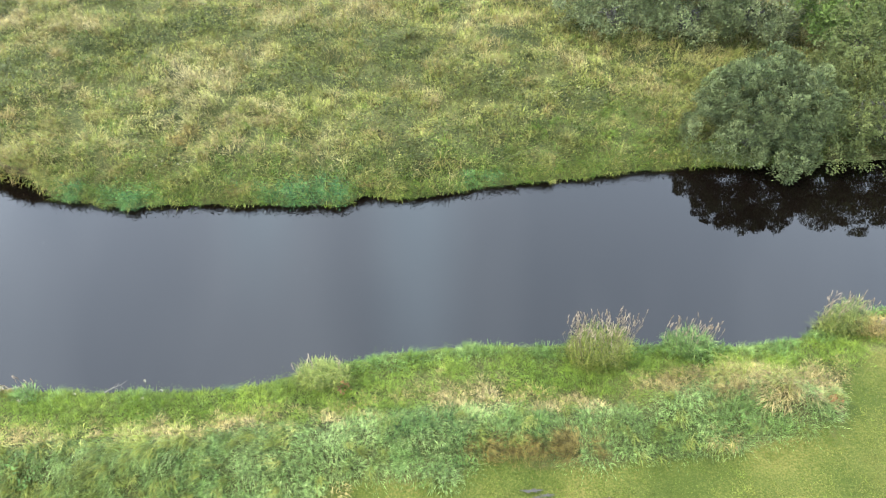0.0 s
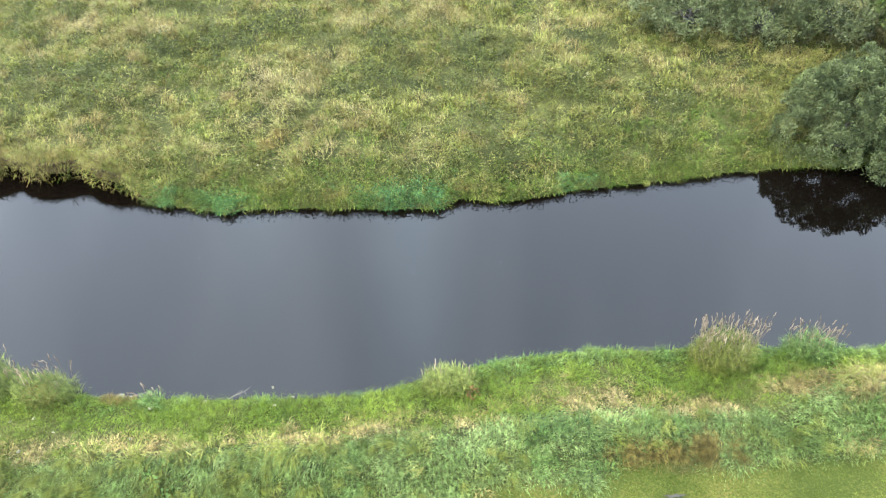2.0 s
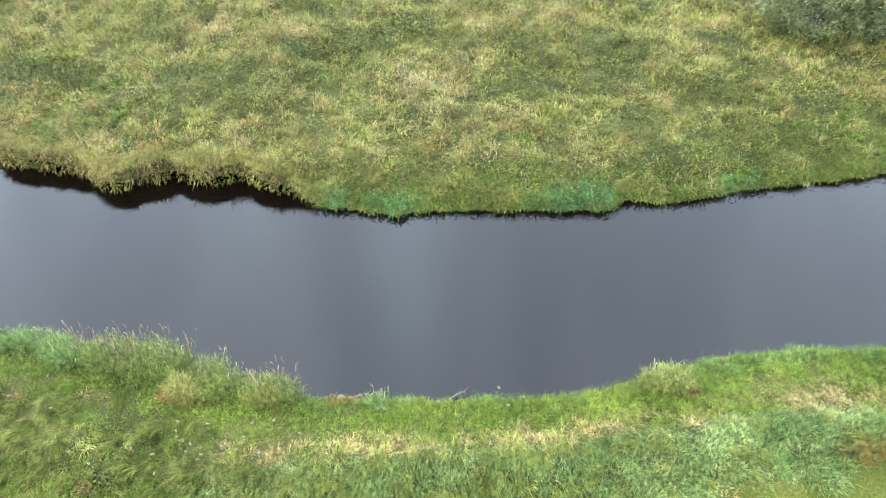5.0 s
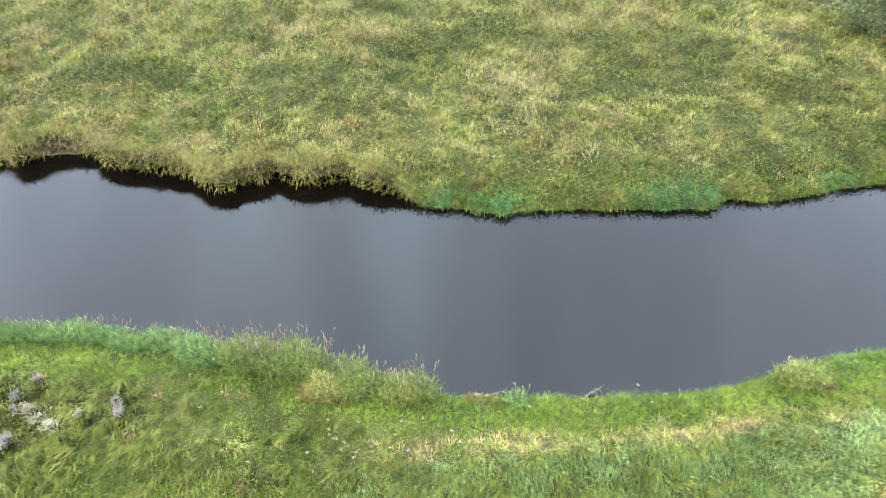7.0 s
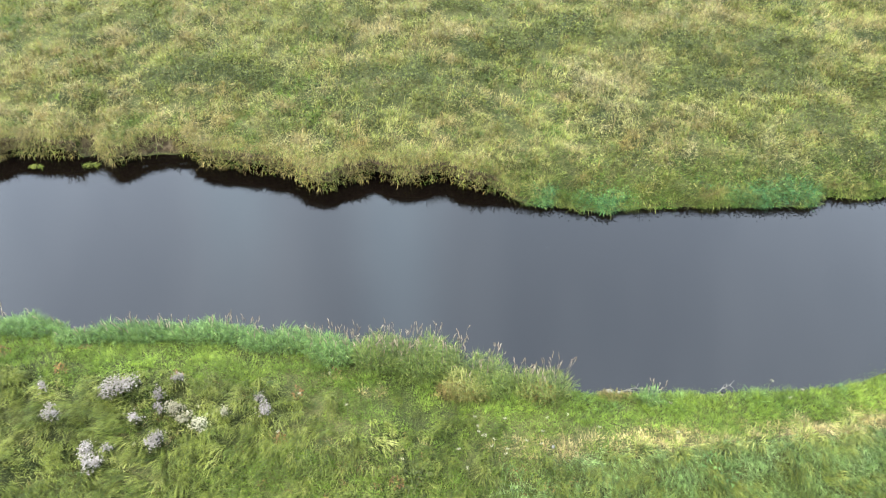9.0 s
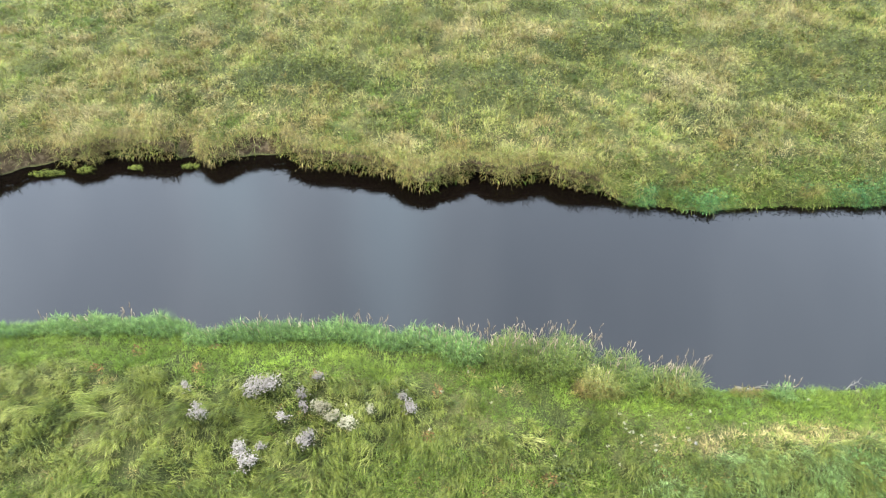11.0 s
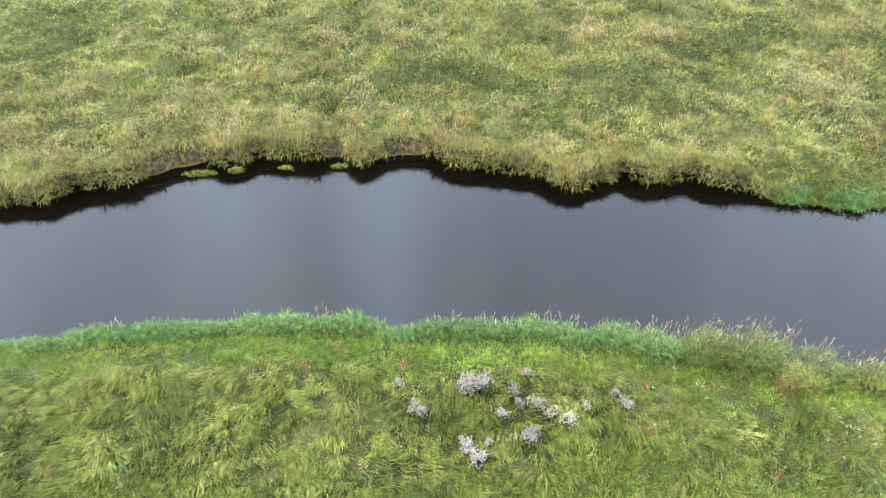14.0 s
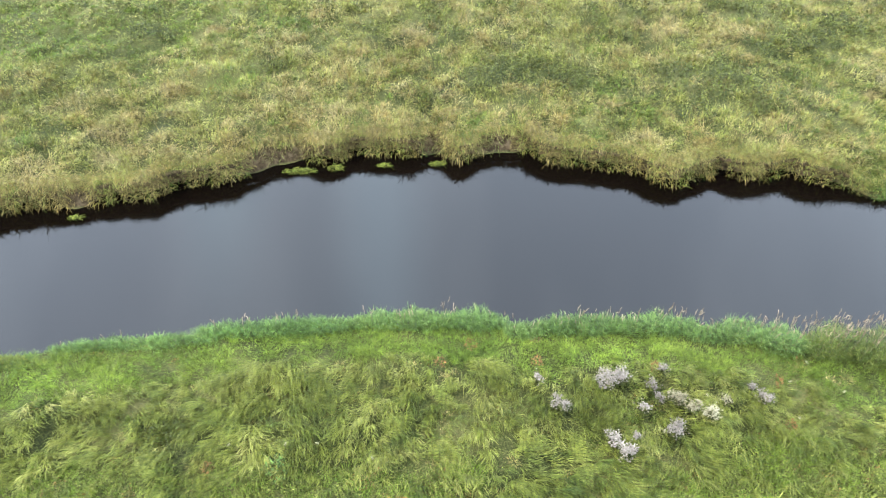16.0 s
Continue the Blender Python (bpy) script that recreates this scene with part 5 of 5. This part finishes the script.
def leaf_plant(name, cx, cy, r, count, leaf, mat, tone, label, category, tall=0.3):
    """A low plant of broad leaves."""
    base = Vector((cx, cy, float(height(cx, cy))))
    ob = empty(name, base)
    meshes = []
    for i in range(4):
        v, tr, k = leaflets(np.zeros((1, 3)), np.array([[1.0, 0, 0.15]]), leaf * (0.7 + 0.2 * i), leaf * (0.5 + 0.1 * i), np.clip(tone + 0.14 * (i - 1.5), 0, 1), 0.2)
        proto = mesh_of("leaf", v, tr, mat, k)
        meshes.append(proto.data)
        bpy.data.objects.remove(proto)
    for _ in range(count):
        q, a = math.sqrt(RNG.rand()), RNG.uniform(0, 2 * math.pi)
        piece = new("leaf", meshes[RNG.randint(0, 4)])
        piece.parent = ob
        piece.matrix_local = pose(r * q * math.cos(a), r * q * math.sin(a), tall * (1 - 0.5 * q) * RNG.uniform(0.5, 1), RNG.normal(0, 18), RNG.normal(-5, 22), math.degrees(a) + RNG.normal(0, 40))
    return tagged(ob, label, category)


leaf_plant("butterbur_plant", -22.35, 6.2, 0.36, 210, 0.06, M_HERB, 0.25, "dark green broad-leaved plant in the long grass", "plant")
leaf_plant("butterbur_plant", -20.5, 5.55, 0.2, 80, 0.055, M_TEAL, 0.15, "bluish green broad-leaved plant in the grass", "plant")
leaf_plant("butterbur_plant", -10.6, 5.25, 0.3, 140, 0.05, M_HERB, 0.3, "dark green broad-leaved plant in the long grass", "plant")
leaf_plant("butterbur_plant", -6.05, 5.3, 0.3, 140, 0.05, M_TEAL, 0.3, "bluish leafy plant on the ridge", "plant")
for cx, cy in ((-21.5, 5.6), (6.05, 6.35), (-17.43, 7.79), (-17.99, 7.38), (-16.35, 7.35), (-14.4, 7.15), (-10.82, 5.2), (-12.57, 5.9), (-12.41, 6.8), (-1.57, 6.75)):
    leaf_plant("dock_plant", cx, cy, 0.09, 45, 0.04, M_RUST, 0.5, "rust-brown withered dock plant", "plant", 0.34)


# ---- tussocks, water plants and small things ----
def tussock(variant):
    n = 300
    r, a = np.abs(RNG.normal(0, 0.11, n)), RNG.uniform(0, 2 * np.pi, n)
    p = np.stack([r * np.cos(a) * 1.3, r * np.sin(a), 0.05 - 0.3 * r], 1)
    az = np.where(RNG.rand(n) < 0.5, a, -1.2 + RNG.normal(0, 0.8, n))
    v, tr, k = blades(p, RNG.uniform(0.12, 0.34, n), 0.010, az, RNG.uniform(0.2, 1.2, n), RNG.uniform(1.0, 2.3, n), np.clip(RNG.normal((0.15, 0.4, 0.3)[variant], 0.22, n), 0, 1))
    ob = mesh_of("grass_tussock", v, tr, (M_STRAW, M_BROWN, M_STRAW)[variant], k)
    return tagged(ob, ("straw-coloured grass tussock in the meadow", "brownish grass tussock in the meadow", "pale bleached grass tussock in the meadow")[variant], "grass", "tussocks")


TUSSOCKS = [(-13.6, 14.6), (-14.9, 14.0), (-18.1, 17.4), (-16.4, 17.6), (-19.5, 17.0), (-23.4, 18.2), (-24.0, 15.4), (-24.7, 14.5), (-25.9, 14.3), (-12.4, 14.05), (-9.85, 14.0),
            (-11.7, 13.05), (-20.8, 18.9), (-12.7, 16.9), (-5.6, 13.4), (-4.0, 13.9), (-0.3, 14.7), (-5.9, 13.1), (-1.5, 13.3), (-9.6, 16.4), (-8.9, 17.5), (-15.5, 13.7), (-13.0, 13.3),
            (-21.0, 14.1), (-22.4, 13.5), (-23.6, 13.0), (-19.0, 14.2), (-17.4, 14.3), (-7.0, 14.9), (-2.4, 17.3)]
kinds = [tussock(0), tussock(1), tussock(2)]
for i, (cx, cy) in enumerate(TUSSOCKS):
    m = pose(cx, cy, float(height(cx, cy)) - 0.01, 0, 0, 47 * i)
    if i < 3:
        kinds[i].matrix_world = m
    else:
        copy_thing(kinds[(i * 2) % 3], m)


def water_plant(cx, cy, rx, ry, count):
    base = np.array([cx, cy, 0.0])
    q, a = np.sqrt(RNG.rand(count)), RNG.uniform(0, 2 * np.pi, count)
    p = base + np.stack([rx * q * np.cos(a), ry * q * np.sin(a), 0.05 - 0.06 * q], 1)
    v, tr, k = blades(p, RNG.uniform(0.08, 0.2, count), 0.010, RNG.uniform(-0.6, 0.6, count) - 0.4, RNG.uniform(0.5, 1.3, count), RNG.uniform(1.1, 2.0, count), np.clip(RNG.normal(0.35, 0.22, count), 0, 1))
    return tagged(mesh_of("water_plant", v, tr, M_LYING, k, None, "", base), "small green island of water weed under the bank", "plant", "water weed islands")


for cx, cy, rx, ry, count in ((-17.8, 13.22, 0.2, 0.06, 160), (-25.36, 11.66, 0.16, 0.05, 130), (-20.9, 13.05, 0.4, 0.09, 240), (-20.1, 13.15, 0.16, 0.12, 150), (-19.0, 13.2, 0.16, 0.06, 90)):
    water_plant(cx, cy, rx, ry, count)


def umbel():
    """A white umbel on a stalk."""
    ob = empty("umbel_flower")
    lot, top = stalks(np.array([[0, 0, -0.02]]), np.array([0.5]), np.array([0.3]), np.array([0.1]), 0.005, 0.4)
    mesh_of("stem", lot[0], lot[1], M_HERB, lot[2], ob)
    n = 16
    q, a = 0.028 * np.sqrt(RNG.rand(n)), RNG.uniform(0, 6.28, n)
    c = top[0] + np.stack([q * np.cos(a), q * np.sin(a), RNG.uniform(0, 0.02, n)], 1)
    v, tr, k = spindles(c, np.tile([[0.01, 0, 1.0]], (n, 1)), np.full(n, 0.01), np.full(n, 0.007), RNG.rand(n))
    mesh_of("flower_head", v, tr, M_CREAM, k, ob, "flat white flower head")
    return tagged(ob, "small white umbel flower on a thin stalk", "flower", "white umbels")


first = umbel()
SPREADS = ((2.9, 14.5, 0.35, 9), (1.35, 15.4, 0.3, 6), (-9.4, 5.75, 0.35, 14), (-8.6, 6.15, 0.2, 3), (-12.9, 5.9, 1.0, 8), (-6.9, 6.3, 0.5, 4), (-4.3, 6.4, 0.4, 3), (-20.5, 5.6, 1.2, 5), (-5.6, 12.1, 0.2, 5))
rng = random.Random(5)
places = [(cx + rng.gauss(0, w), cy + rng.gauss(0, w * 0.5)) for cx, cy, w, count in SPREADS for _ in range(count)]
for i, (cx, cy) in enumerate(places):
    m = pose(cx, cy, float(height(cx, cy)) - 0.08 * rng.random() - 0.05, 0, 0, rng.uniform(0, 360))
    if i == 0:
        first.matrix_world = m
    else:
        copy_thing(first, m)


def stone(cx, cy, z, r, label):
    bm = bmesh.new()
    bmesh.ops.create_icosphere(bm, subdivisions=3, radius=r)
    for v in bm.verts:
        f = noise.noise(v.co * (2.2 / r) + Vector((cx, cy, 0)))
        v.co *= 1 + 0.28 * f
        v.co.z *= 0.55
        v.co.x *= 1.35
    ob = part("stone", bm, M_STONE)
    ob.matrix_world = pose(cx, cy, z, 0, 0, cx * 77)
    return tagged(ob, label, "stone")


stone(-7.3, 6.96, 0.01, 0.048, "pale stone at the water's edge")
stone(-7.14, 6.94, 0.01, 0.03, "small pale stone at the water's edge")
stone(-8.43, 5.82, float(height(-8.43, 5.82)) + 0.05, 0.024, "whitish pebble on the trodden track")
stone(-5.05, 6.7, 0.05, 0.05, "pale stone in the bank grass")


def dead_branch(cx, cy, z, long, turn, label):
    """A bare bleached branch lying on the ground, with side twigs."""
    bm = bmesh.new()
    rng = random.Random(int(cx * 50))
    a = Vector((-long / 2, 0, 0.01))
    for k in range(4):
        b = a + Vector((long / 4, rng.uniform(-0.05, 0.05), rng.uniform(-0.01, 0.02)))
        limb(bm, a, b, 0.014 - 0.003 * k, 0.011 - 0.003 * k, 5)
        for _ in range(2):
            limb(bm, b, b + Vector((rng.uniform(0.03, 0.12), rng.uniform(-0.12, 0.12), rng.uniform(0.0, 0.05))), 0.006, 0.002, 4)
        a = b
    ob = part("dead_branch", bm, M_BLEACHED)
    ob.matrix_world = pose(cx, cy, z, 0, 0, turn)
    return tagged(ob, label, "branch", "dead branches")


dead_branch(-5.4, 6.88, 0.05, 0.26, 12, "bleached driftwood branch at the waterline")
dead_branch(-7.0, 6.9, 0.03, 0.24, -10, "bleached driftwood branch at the waterline")


def earth_scrape(cx, cy, rx, ry):
    """A low heap of dug earth, crumbled at the rim."""
    bm = bmesh.new()
    bmesh.ops.create_icosphere(bm, subdivisions=4, radius=1.0)
    for v in bm.verts:
        f = 1 + 0.3 * noise.noise(v.co * 1.8 + Vector((cx, cy, 0))) + 0.12 * noise.noise(v.co * 6)
        v.co = Vector((v.co.x * rx * f, v.co.y * ry * f, v.co.z * 0.035 * f))
    ob = part("earth_scrape", bm, M_CLAY)
    ob.matrix_world = pose(cx, cy, float(height(cx, cy)) + 0.012)
    return tagged(ob, "patch of freshly dug orange-brown earth in the bank", "earth")


earth_scrape(-16.25, 8.03, 0.11, 0.07)


def foam(cx, cy):
    bm = bmesh.new()
    bmesh.ops.create_icosphere(bm, subdivisions=2, radius=0.005)
    for v in bm.verts:
        v.co *= 1 + 0.4 * noise.noise(v.co * 60 + Vector((cx, cy, 0)))
        v.co.z *= 0.35
    ob = part("foam_fleck", bm, M_FOAM)
    ob.matrix_world = pose(cx, cy, 0.002, 0, 0, cx * 91)
    return tagged(ob, "tiny white fleck of foam floating on the river", "foam", "foam flecks")


for cx, cy in ((-2.64, 9.7), (-2.6, 9.65), (-0.92, 9.97), (-0.53, 9.71), (-6.75, 10.12), (-7.9, 10.4)):
    foam(cx, cy)


def puddle(cx, cy, rx, ry):
    bm = bmesh.new()
    ring = []
    for k in range(96):
        a = 2 * math.pi * k / 96
        f = 1 + 0.5 * noise.noise(Vector((math.cos(a) * 1.7 + cx, math.sin(a) * 1.7 + cy, 0))) + 0.7 * noise.noise(Vector((math.cos(a) * 5 + cx, math.sin(a) * 5, cy))) + 0.4 * noise.noise(Vector((math.cos(a) * 13, math.sin(a) * 13 + cx, cy)))
        ring.append(bm.verts.new((rx * f * math.cos(a), ry * f * math.sin(a), 0)))
    bm.faces.new(ring)
    ob = part("puddle", bm, M_PUDDLE)
    ob.matrix_world = pose(cx, cy, 0.112)
    return tagged(ob, "shallow rain puddle on the lawn reflecting the sky", "puddle", kind="structure")


puddle(1.28, 5.12, 0.15, 0.03)
puddle(1.5, 5.05, 0.1, 0.025)
puddle(1.36, 5.02, 0.07, 0.018)
puddle(2.42, 4.98, 0.24, 0.035)
